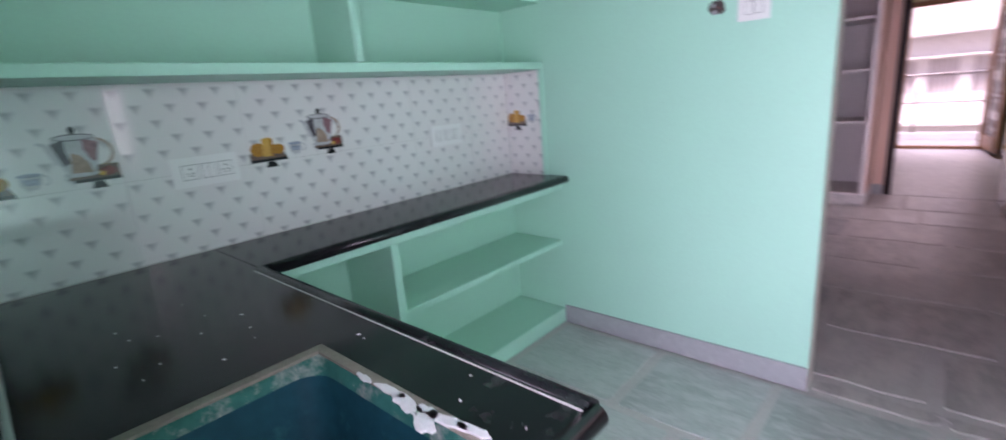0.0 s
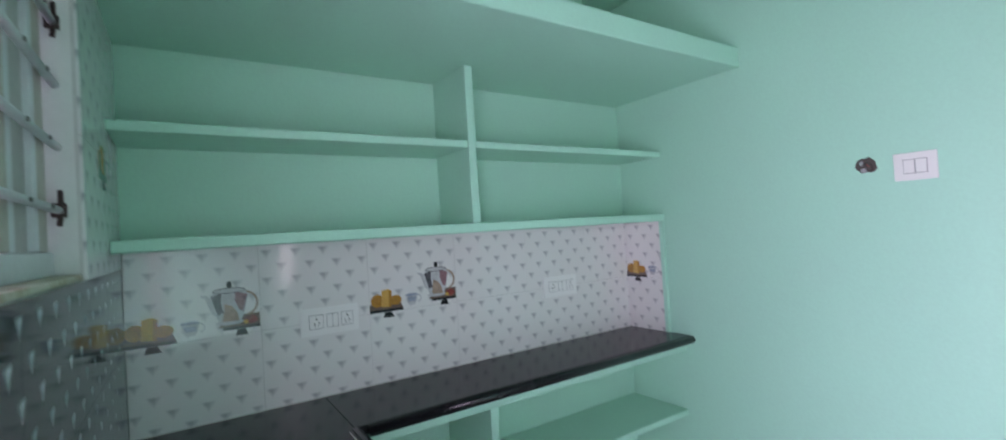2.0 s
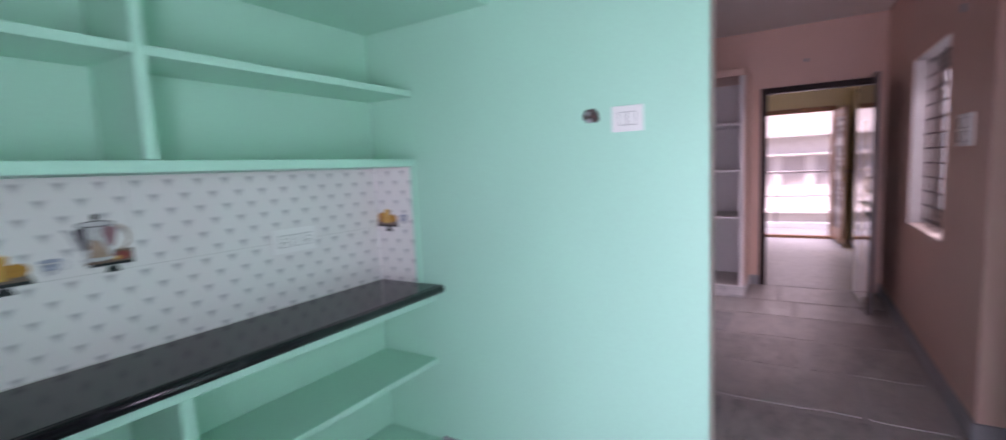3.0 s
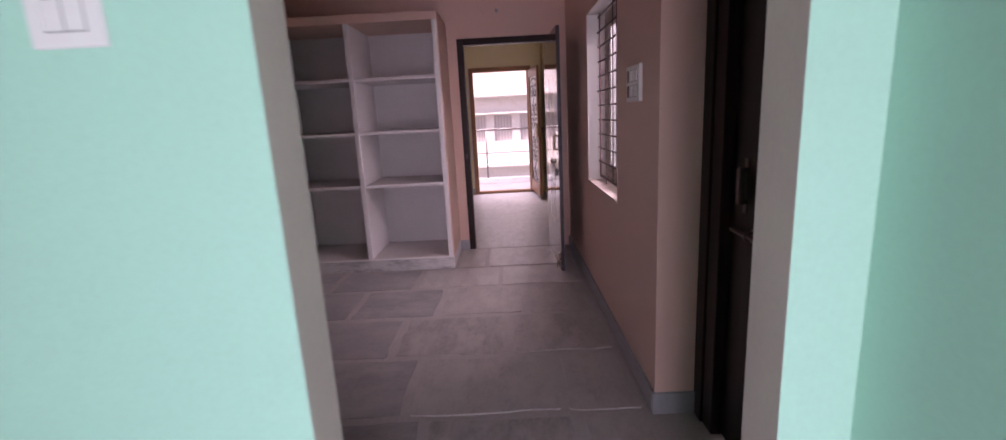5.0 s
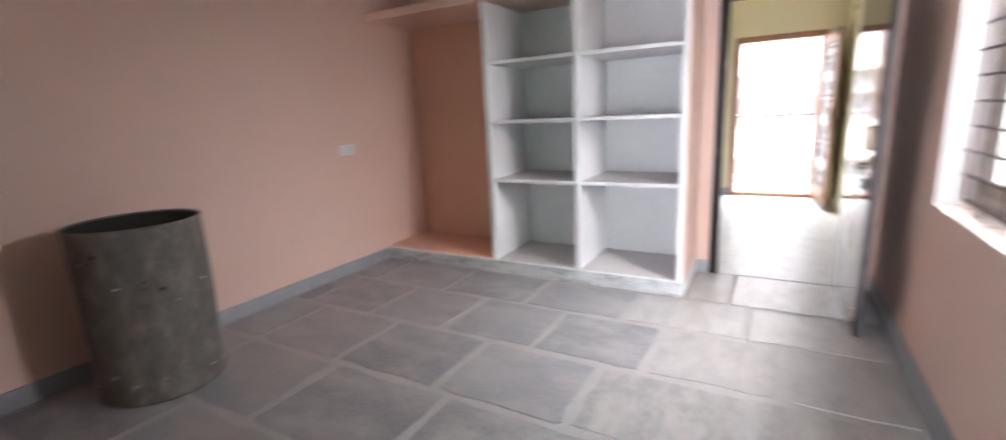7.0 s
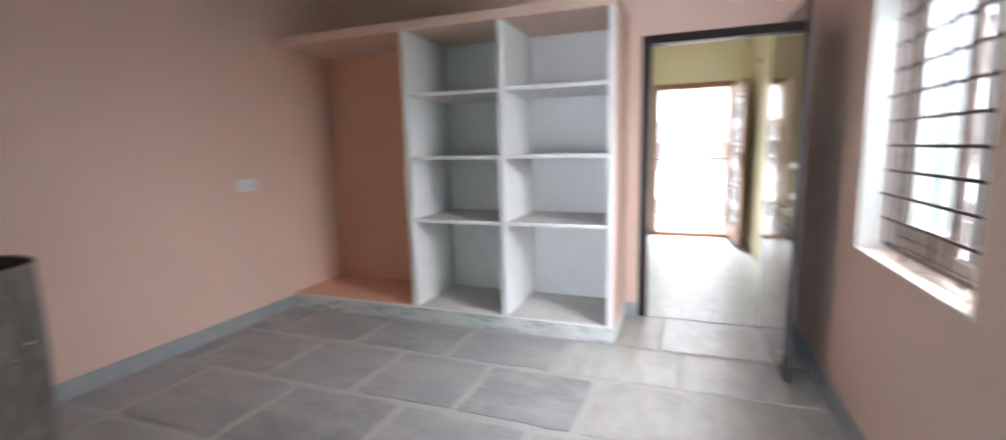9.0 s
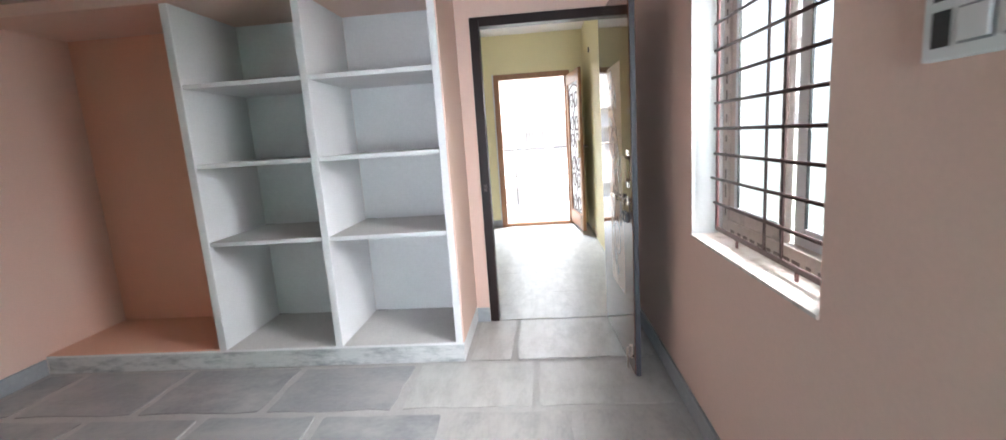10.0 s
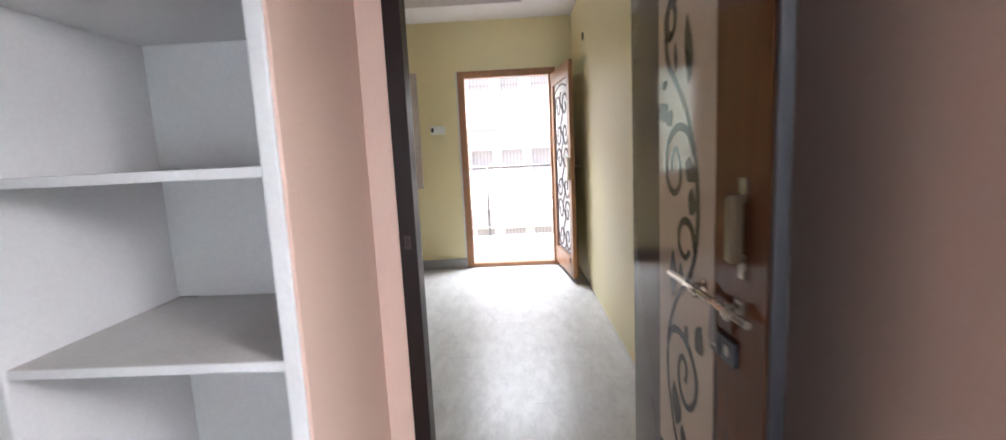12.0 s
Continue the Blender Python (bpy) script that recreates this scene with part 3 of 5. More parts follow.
# wall tiling
tiling = thing("wall_tiling", (KX0, 0.5, CZ), "glossy pale kitchen wall tiles with a grey wedge print", "tiling", "", "structure")
part("tile_bed", box_mesh(KX0, KX0 + 0.006, KY0 + 0.006, KY1, CZ - 0.03, 1.42), GROUT, tiling)
part("tile_bed", box_mesh(KX0 + 0.006, -1.545, KY1 - 0.006, KY1, CZ - 0.03, 1.42), GROUT, tiling)
part("tile_edge", box_mesh(-1.544, -1.522, KY1 - 0.016, KY1, CZ, 1.42, 0.002), MINT, tiling, "mint painted edge strip")
bm = wall_mesh("y", KY0, 0.006, KX0, BACK_DOOR[0] - 0.01, CZ - 0.03, 2.06, [WIN_K], 0, 0, 0)
part("tile_bed", bm, GROUT, tiling)
Z_ROWS = (CZ, 1.132, 1.421)
PITCH, START = 0.375, 0.068
edges = [KY0 + 0.0125] + [START + PITCH * k for k in range(-1, 6) if KY0 + 0.03 < START + PITCH * k < KY1 - 0.03] + [KY1 - 0.007]
for a, c in zip(edges, edges[1:]):
    for z0, z1 in zip(Z_ROWS, Z_ROWS[1:]):
        part("tile", box_mesh(KX0 + 0.004, KX0 + 0.0115, a + 0.0006, c - 0.0006, z0 + 0.0006, z1 - 0.0006), TILE_Y, tiling)
for z0, z1 in zip(Z_ROWS, Z_ROWS[1:]):
    part("tile", box_mesh(KX0 + 0.012, -1.546, KY1 - 0.0115, KY1 - 0.004, z0 + 0.0006, z1 - 0.0006), TILE_X, tiling)
xs = [KX0 + 0.0125, -1.44, WIN_K[0], -0.71, WIN_K[1], BACK_DOOR[0] - 0.011]
zs = [CZ, 1.132, WIN_K[2], 1.66, 2.058]
for a, c in zip(xs, xs[1:]):
    for z0, z1 in zip(zs, zs[1:]):
        if WIN_K[0] <= a and c <= WIN_K[1] and z0 >= WIN_K[2] - 0.001:
            continue
        # low tiles under the window get the copy with painted shade
        part("tile", box_mesh(a + 0.0006, c - 0.0006, KY0 + 0.004, KY0 + 0.0115, z0 + 0.0006, z1 - 0.0006), TILE_SHADED if z1 < 1.4 else TILE_X, tiling)


def circle(cu, cv, ru, rv, count=18, a0=0, a1=360):
    return [(cu + ru * math.cos(radians(a0 + (a1 - a0) * k / (count - (a1 - a0 < 360)))), cv + rv * math.sin(radians(a0 + (a1 - a0) * k / (count - (a1 - a0 < 360))))) for k in range(count)]


def arc_band(cu, cv, ru, rv, width, a0, a1, count=14):
    outer = circle(cu, cv, ru, rv, count, a0, a1)
    inner = circle(cu, cv, ru - width, rv - width, count, a0, a1)
    return outer + inner[::-1]


def motif(parent, place, limit=9.0):
    """The printed tea set of one decorated tile; u runs 0 to 0.37, v from 1.12 up."""
    shapes = [
        ([(0.0, 1.142), (0.135, 1.142), (0.124, 1.166), (0.0, 1.166)], BOARD, "cake_board"),
        ([(0.0, 1.132), (0.136, 1.132), (0.136, 1.142), (0.0, 1.142)], BOARD_EDGE, "board_edge"),
        ([(0.052, 1.110), (0.098, 1.110), (0.086, 1.131), (0.060, 1.131)], BOARD_EDGE, "board_foot"),
        (circle(0.032, 1.178, 0.027, 0.025), CAKE, "cake"),
        (circle(0.104, 1.174, 0.026, 0.019), CAKE, "cake"),
        ([(0.046, 1.152), (0.086, 1.149), (0.090, 1.212), (0.076, 1.220), (0.050, 1.216)], CAKE_LIGHT, "cake_slice"),
        ([(0.076, 1.150), (0.086, 1.149), (0.090, 1.212), (0.078, 1.214)], CAKE, "cake_side"),
        ([(0.148, 1.186), (0.198, 1.186), (0.194, 1.162), (0.184, 1.147), (0.163, 1.147), (0.152, 1.162)], CHINA, "cup"),
        ([(0.154, 1.178), (0.192, 1.178), (0.188, 1.160), (0.160, 1.160)], CHINA_BLUE, "cup_print"),
        (circle(0.173, 1.187, 0.026, 0.006), CHINA_BLUE, "cup_rim"),
        (arc_band(0.200, 1.170, 0.014, 0.015, 0.004, -90, 90), CHINA, "cup_handle"),
        ([(0.250, 1.158), (0.372, 1.158), (0.372, 1.196), (0.275, 1.196)], BOARD, "tea_board"),
        ([(0.262, 1.149), (0.373, 1.149), (0.373, 1.158), (0.262, 1.158)], BOARD_EDGE, "board_edge"),
        ([(0.298, 1.128), (0.336, 1.128), (0.328, 1.148), (0.304, 1.148)], BOARD_EDGE, "board_foot"),
        (circle(0.284, 1.174, 0.042, 0.008), CHINA, "saucer"),
        (arc_band(0.330, 1.232, 0.040, 0.042, 0.007, -80, 105), CHINA_BROWN, "pot_handle"),
        ([(0.250, 1.232), (0.222, 1.268), (0.206, 1.272), (0.203, 1.266), (0.216, 1.258), (0.234, 1.206), (0.254, 1.196)], CHINA, "pot_spout"),
        ([(0.256, 1.172), (0.314, 1.172), (0.326, 1.200), (0.340, 1.262), (0.330, 1.276), (0.240, 1.276), (0.230, 1.262), (0.244, 1.200)], CHINA, "teapot"),
        ([(0.232, 1.264), (0.262, 1.274), (0.260, 1.240), (0.266, 1.208), (0.250, 1.200), (0.243, 1.222)], CHINA_DARK, "pot_print"),
        ([(0.338, 1.262), (0.302, 1.274), (0.300, 1.244), (0.312, 1.212), (0.324, 1.206)], CHINA_ROSE, "pot_print"),
        ([(0.262, 1.178), (0.312, 1.176), (0.306, 1.206), (0.290, 1.228), (0.270, 1.236), (0.266, 1.205)], CHINA_BROWN, "pot_band"),
        (circle(0.285, 1.279, 0.046, 0.008), CHINA, "pot_lid"),
        (arc_band(0.285, 1.279, 0.048, 0.010, 0.003, 0, 359, 24), CHINA_DARK, "lid_edge"),
        (circle(0.285, 1.298, 0.008, 0.012, 10), BOARD_EDGE, "lid_knob"),
        (circle(0.345, 1.176, 0.020, 0.014), BERRY, "fruit"),
        (circle(0.330, 1.170, 0.008, 0.007, 8), CAKE_LIGHT, "fruit"),
    ]
    for n, (outline, mat, name) in enumerate(shapes):
        if max(u for u, v in outline) > limit:
            outline = [(min(u, limit), v) for u, v in outline]
            if min(u for u, v in outline) >= limit - 0.002:
                continue
        depth = 0.0004 + 0.00012 * n
        part(name, put_plate(bmesh.new(), outline, place, depth), mat, parent)


for y0 in (START - PITCH, START + PITCH):
    print_thing = thing("tile_print", (KX0 + 0.012, y0, 1.12), "printed tea set and orange cakes on glossy tile", "tile print", "tile prints")
    motif(print_thing, lambda u, v, d, y0=y0: (KX0 + 0.0116 + d, y0 + u, v))
print_thing = thing("tile_print", (-1.78, KY1 - 0.012, 1.12), "printed cakes and half a teapot on narrow return tile", "tile print", "tile prints")
motif(print_thing, lambda u, v, d: (KX0 + 0.012 + u, KY1 - 0.0116 - d, v), 0.232)
print_thing = thing("tile_print", (-1.6, KY0 + 0.012, 1.6), "printed cakes and teapot on pale tile beside the window", "tile print", "tile prints")
motif(print_thing, lambda u, v, d: (-1.385 - u, KY0 + 0.0116 + d, v + 0.47), 0.232)
for xa, za, xb, zb in ((-0.92, 0.990, -0.56, 1.105), (-0.63, 1.035, -0.40, 1.115)):
    bm = bmesh.new()
    outline = [(xa, za), (xa + 0.3 * (xb - xa), za + 0.28 * (zb - za)), (xa + 0.6 * (xb - xa), za + 0.62 * (zb - za)), (xb, zb), (xb + 0.006, zb + 0.034),
               (xa + 0.62 * (xb - xa), za + 0.6 * (zb - za) + 0.032), (xa + 0.28 * (xb - xa), za + 0.3 * (zb - za) + 0.026), (xa - 0.004, za + 0.024)]
    put_plate(bm, outline, lambda u, v, d: (u, KY0 + 0.0118 + d, v), 0.0012)
    tagged(part("masking_tape", bm, TAPE, None), "torn piece of yellow masking tape on wall tile", "tape", "masking tape pieces")


def switch_plate(name, place, width, height, modules, label, gap=0.012):
    """A white switch plate; modules are (u0, u1, kind)."""
    e = thing(name, place(0, 0, 0), label, "switch")
    bm = bmesh.new()
    put_plate(bm, [(0, 0), (width, 0), (width, height), (0, height)], place, 0.009)
    bmesh.ops.bevel(bm, geom=list(bm.edges), offset=0.002, segments=2, affect="EDGES")
    part("plate", bm, PLASTIC, e)
    for u0, u1, kind in modules:
        part("seam", put_plate(bmesh.new(), [(u0, gap), (u1, gap), (u1, height - gap), (u0, height - gap)], lambda u, v, d: place(u, v, 0.0088 + d), 0.0008), PLASTIC_GREY, e, "thin grey gap")
        g = gap + 0.0022
        part("socket" if kind == "socket" else "rocker", put_plate(bmesh.new(), [(u0 + 0.002, g), (u1 - 0.002, g), (u1 - 0.002, height - g), (u0 + 0.002, height - g)],
             lambda u, v, d: place(u, v, 0.009 + d), 0.0025), PLASTIC, e)
        if kind == "socket":
            cu, cv = (u0 + u1) / 2, height / 2
            for du, dv, r in ((0, 0.011, 0.0035), (-0.008, -0.004, 0.0028), (0.008, -0.004, 0.0028), (-0.006, -0.012, 0.0022), (0.006, -0.012, 0.0022)):
                part("pin_hole", put_plate(bmesh.new(), circle(cu + du, cv + dv, r, r, 10), lambda u, v, d: place(u, v, 0.0114 + d), 0.0006), BLACK, e)
        if kind == "pair":
            cu = (u0 + u1) / 2
            part("seam", put_plate(bmesh.new(), [(cu - 0.0008, g), (cu + 0.0008, g), (cu + 0.0008, height - g), (cu - 0.0008, height - g)], lambda u, v, d: place(u, v, 0.0114 + d), 0.0006), PLASTIC_GREY, e)
    return e


for y0 in (0.192, 1.286):
    switch_plate("switch_socket", lambda u, v, d, y0=y0: (KX0 + 0.0116 + d, y0 + u, 1.085 + v), 0.205, 0.098,
                 [(0.028, 0.078, "socket"), (0.088, 0.130, "pair"), (0.140, 0.184, "socket")], "white three-module switch and socket plate on tiles", 0.024)
switch_plate("light_switch", lambda u, v, d: (-0.565 + u, KY1 - d, 1.505 + v), 0.115, 0.092,
             [(0.026, 0.058, "rocker"), (0.058, 0.090, "rocker")], "white two-rocker switch plate on mint wall", 0.022)
switch_plate("switch_socket", lambda u, v, d: (KX1 - d, 1.585 - u, 1.41 + v), 0.26, 0.095,
             [(0.02, 0.062, "rocker"), (0.066, 0.108, "rocker"), (0.112, 0.154, "rocker"), (0.158, 0.235, "socket")], "white long switch plate on mint side wall", 0.02)

# broken hole in the plaster with wires
hole = thing("wall_hole", (-0.645, KY1, 1.572), "ragged wiring hole broken into mint plaster", "hole")
rng = random.Random(3)
outline = [(-0.645 + 0.032 * (0.8 + 0.4 * rng.random()) * math.cos(2 * math.pi * k / 16), 1.572 + 0.028 * (0.8 + 0.4 * rng.random()) * math.sin(2 * math.pi * k / 16)) for k in range(16)]
part("broken_edge", put_plate(bmesh.new(), outline, lambda u, v, d: (u, KY1 - d, v), 0.002), HOLE, hole)
for k in range(9):
    a, r = rng.random() * 6.28, 0.018 * rng.random()
    bm = bmesh.new()
    bmesh.ops.create_icosphere(bm, subdivisions=1, radius=0.007 + 0.005 * rng.random(), matrix=Matrix.Translation((-0.645 + r * math.cos(a), KY1 - 0.003, 1.572 + r * math.sin(a))))
    part("rubble", bm, HOLE if k % 3 else SKIRT, hole)
part("wire", tube_mesh([(-0.65, KY1 - 0.002, 1.585), (-0.64, KY1 - 0.012, 1.575), (-0.628, KY1 - 0.008, 1.558)], 0.0025), WIRE, hole)


# kitchen window
kw = thing("window_1", (-0.7, KY0 - 0.1, WIN_K[2]), "white barred kitchen window in a deep reveal", "window", "", "structure")
part("window_sill", box_mesh(WIN_K[0] + 0.001, WIN_K[1] - 0.001, KY0 - 0.22, KY0 + 0.004, WIN_K[2] + 0.0005, WIN_K[2] + 0.012, 0.002), SILL, kw, "rust-stained cream sill")
yf = KY0 - 0.036
W0, W1, WB, WT = WIN_K[0], WIN_K[1], WIN_K[2] + 0.012, WIN_K[3]
part("bottom_rail", box_mesh(W0 + 0.001, W1 - 0.001, yf - 0.05, yf, WB + 0.0005, WB + 0.045, 0.003), IRON_WHITE, kw, "white window rail")
part("top_rail", box_mesh(W0 + 0.001, W1 - 0.001, yf - 0.05, yf, WT - 0.046, WT - 0.001, 0.003), IRON_WHITE, kw, "white window rail")
for a, c, mat in ((-1.145, -1.085, FILM), (-1.084, -1.056, IRON_WHITE), (-0.94, -0.912, IRON_WHITE), (-0.911, -0.86, FILM), (-0.70, -0.672, IRON_WHITE), (-0.45, -0.40, FILM)):
    part("window_post", box_mesh(a, c, yf - 0.045, yf - 0.002, WB + 0.046, WT - 0.047, 0.003), mat, kw)
for a, c, mat in ((W0 + 0.001, -1.146, HAZED), (-1.055, -0.941, WRAP), (-0.859, -0.701, HAZED), (-0.671, -0.451, WRAP), (-0.399, W1 - 0.001, HAZED)):
    part("pane", box_mesh(a, c, yf - 0.020, yf - 0.012, WB + 0.046, WT - 0.047), mat, kw)
BAR_Y = KY0 - 0.026
for k in range(5):
    z = 1.512 + 0.122 * k
    bm = tube_mesh([(W0 + 0.002, BAR_Y, z), (W1 - 0.002, BAR_Y, z)], 0.0075, 10)
    part("bar", bm, IRON_WHITE, kw)
for x in (-1.075, -0.93, -0.69):
    for k in range(5):
        part("rivet", tube_mesh([(x, BAR_Y + 0.006, 1.512 + 0.122 * k), (x, BAR_Y + 0.0105, 1.512 + 0.122 * k)], 0.004, 6), STEEL_DULL, kw)
for z, turn in ((1.512, 1), (1.878, -1)):
    bm = bmesh.new()
    put_box(bm, W0 + 0.001, W0 + 0.008, BAR_Y - 0.012, BAR_Y + 0.012, z - 0.014, z + 0.014, 0.003)
    put_tube(bm, [(W0 + 0.004, BAR_Y, z - 0.030), (W0 + 0.010, BAR_Y + 0.004, z - 0.004), (W0 + 0.006, BAR_Y + 0.003, z + 0.038)], 0.0045)
    put_tube(bm, [(W0 + 0.003, BAR_Y + 0.004, z + 0.004 * turn), (W0 + 0.022, BAR_Y + 0.008, z + 0.012 * turn)], 0.003)
    part("latch", bm, IRON, kw, "black rusty latch stub")
# slit window
sw = thing("window_2", (KX1 + 0.05, 0.5, SLIT[2]), "narrow bright slit window in the mint side wall", "window", "", "structure")
p = part("pane", box_mesh(KX1 + 0.07, KX1 + 0.075, SLIT[0], SLIT[1], SLIT[2], SLIT[3]), FROSTED, sw)
p.visible_shadow = False

# ---------------------------------------------------------------- bedroom
# built-in shelves
SF, SB = 5.432, HY1
unit = thing("built_in_shelf", (-1.2, SF, 0.0), "white built-in masonry shelves with an open orange niche, dusty", "shelf")
part("plinth", box_mesh(HX0, -0.402, SF + 0.004, SB, 0.0, 0.118, 0.006), SHELF_WHITE, unit, "white plinth with worn grey edge")
part("plinth_face", box_mesh(HX0 + 0.017, -0.404, SF - 0.004, SF + 0.003, 0.0, 0.108, 0.002), PLINTH, unit, "worn white facing with grey scuffs")
part("niche_floor", box_mesh(HX0 + 0.005, -1.965, SF + 0.01, SB - 0.006, 0.1185, 0.124), ORANGE, unit, "dusty orange niche floor")
part("niche_back", box_mesh(HX0, -1.965, SB - 0.005, SB, 0.124, 2.195), ORANGE, unit, "deep orange painted back")
part("niche_side", box_mesh(-1.972, -1.966, SF + 0.012, SB - 0.006, 0.124, 2.195), ORANGE, unit, "deep orange painted side")
for x0, x1 in ((-1.965, -1.915), (-1.205, -1.160)):
    part("upright", box_mesh(x0, x1, SF, SB - 0.002, 0.119, 2.194, 0.005), SHELF_WHITE, unit)
part("end_panel", box_mesh(-0.452, -0.410, SF, SB - 0.002, 0.119, 2.194, 0.005), SHELF_WHITE, unit)
part("end_facing", box_mesh(-0.410, -0.400, SF + 0.006, SB - 0.001, 0.119, 2.194, 0.003), PEACH, unit, "peach painted side")
for x0, x1 in ((-1.914, -1.206), (-1.159, -0.453)):
    part("back_panel", box_mesh(x0, x1, SB - 0.006, SB - 0.001, 0.12, 2.194), SHELF_WHITE, unit)
    part("dusty_floor", box_mesh(x0, x1, SF + 0.012, SB - 0.007, 0.1185, 0.121), DUSTY, unit, "dusty bottom")
    for z in (0.788, 1.262, 1.722):
        bm = bmesh.new()
        put_box(bm, x0, x1, SF + 0.008, SB - 0.007, z, z + 0.026, 0.003)
        bm.normal_update()
        for f in bm.faces:
            f.material_index = 1 if f.normal.z > 0.9 else 0
        part("shelf_board", bm, [SHELF_WHITE, DUSTY], unit)
        part("corner_line", box_mesh(x0 + 0.002, x0 + 0.075, SB - 0.0105, SB - 0.0072, z + 0.0255, z + 0.0275), HOLE, unit, "short thin dark line at the back corner")
    part("corner_line", box_mesh(x0 + 0.002, x0 + 0.085, SB - 0.0105, SB - 0.0072, 0.1205, 0.1228), HOLE, unit, "short thin dark line at the back corner")
bm = bmesh.new()
put_box(bm, -1.966, -0.40, SF - 0.004, SB, 2.195, 2.265, 0.005)
part("top_slab", bm, PEACH, unit, "peach painted loft slab")
part("top_slab", box_mesh(HX0, -1.967, SF - 0.004, SB, 2.195, 2.265, 0.005), PEACH, unit, "peach painted edge")

# oil drum
DRUM_X, DRUM_Y = -2.76, 3.19
drum = thing("oil_drum", (DRUM_X, DRUM_Y, 0.0), "open-topped steel drum caked in grey cement", "drum")
bm = bmesh.new()
profile = [(0.0, 0.012), (0.27, 0.012), (0.282, 0.0), (0.287, 0.012), (0.283, 0.03), (0.285, 0.15), (0.287, 0.30), (0.288, 0.45), (0.287, 0.60), (0.285, 0.75),
           (0.282, 0.875), (0.286, 0.885), (0.286, 0.897), (0.279, 0.902), (0.273, 0.892)]
inside = [(0.273, 0.892), (0.272, 0.03), (0.0, 0.03)]


def lathe(bm, rows, sides=40, wobble=0.0, index=0):
    rng = random.Random(11)
    dents = [(rng.uniform(0, 6.28), rng.uniform(0.1, 0.9), rng.uniform(-1, 1)) for _ in range(9)]
    made = []
    for r, z in rows:
        row = []
        for k in range(sides):
            a = 2 * math.pi * k / sides
            w = sum(s * math.exp(-(((a - da + math.pi) % (2 * math.pi) - math.pi) / 0.5) ** 2 - ((z - dz) / 0.16) ** 2) for da, dz, s in dents)
            q = r + wobble * w * (r > 0.1)
            row.append(bm.verts.new((q * math.cos(a), q * math.sin(a), z)))
        made.append(row)
    for p, q in zip(made, made[1:]):
        for k in range(sides):
            f = bm.faces.new((p[k], p[(k + 1) % sides], q[(k + 1) % sides], q[k]))
            f.smooth, f.material_index = True, index
    return bm


def move(bm, m):
    bmesh.ops.transform(bm, matrix=m, verts=bm.verts)
    return bm


part("shell", move(lathe(bmesh.new(), profile, wobble=0.008), Matrix.Translation((DRUM_X, DRUM_Y, 0)) @ Matrix.Diagonal((1.035, 1.035, 1, 1))), DRUM, drum)
part("lining", move(lathe(bmesh.new(), inside, wobble=0.004), Matrix.Translation((DRUM_X, DRUM_Y, 0)) @ Matrix.Diagonal((1.035, 1.035, 1, 1))), DRUM_IN, drum, "dark inside")
rng = random.Random(5)
for k in range(26):
    a, z, r = rng.uniform(-2.2, 1.0), rng.choice((0.08, 0.14, 0.55, 0.68, 0.74)) + rng.uniform(-0.06, 0.06), rng.uniform(0.004, 0.011)
    bm = bmesh.new()
    bmesh.ops.create_icosphere(bm, subdivisions=2, radius=r)
    for v in bm.verts:
        v.co *= 0.8 + 0.4 * rng.random()
    move(bm, Matrix.Translation((DRUM_X + 0.294 * math.cos(a), DRUM_Y + 0.294 * math.sin(a), z)) @ Matrix.Rotation(a, 4, "Z") @ Matrix.Diagonal((0.35, 1.6, 0.9, 1)))
    part("cement_lump", bm, DRUM_IN if k % 5 < 2 else (CONCRETE if k % 5 < 4 else PUTTY), drum, "splash of set cement")

# bedroom window
win = thing("window_3", (0.86, 4.35, WIN_H[2]), "sliding window still in printed film behind iron bars", "window", "", "structure")
y0, y1, z0, z1 = WIN_H
part("window_sill", box_mesh(HX1 - 0.006, 0.958, y0 + 0.001, y1 - 0.001, z0 + 0.0005, z0 + 0.012, 0.002), SILL_H, win, "dusty cream sill")
fz0 = z0 + 0.013
for a, c, b0, b1, name in ((y0 + 0.001, y0 + 0.06, fz0, z1 - 0.001, "outer_frame"), (y1 - 0.06, y1 - 0.001, fz0, z1 - 0.001, "outer_frame"),
                           (y0 + 0.06, y1 - 0.06, fz0, fz0 + 0.065, "outer_frame"), (y0 + 0.06, y1 - 0.06, z1 - 0.06, z1 - 0.001, "outer_frame")):
    part(name, box_mesh(0.890, 0.955, a, c, b0, b1, 0.003), FILM, win, "brown printed protective film")
sz0, sz1 = fz0 + 0.066, z1 - 0.061
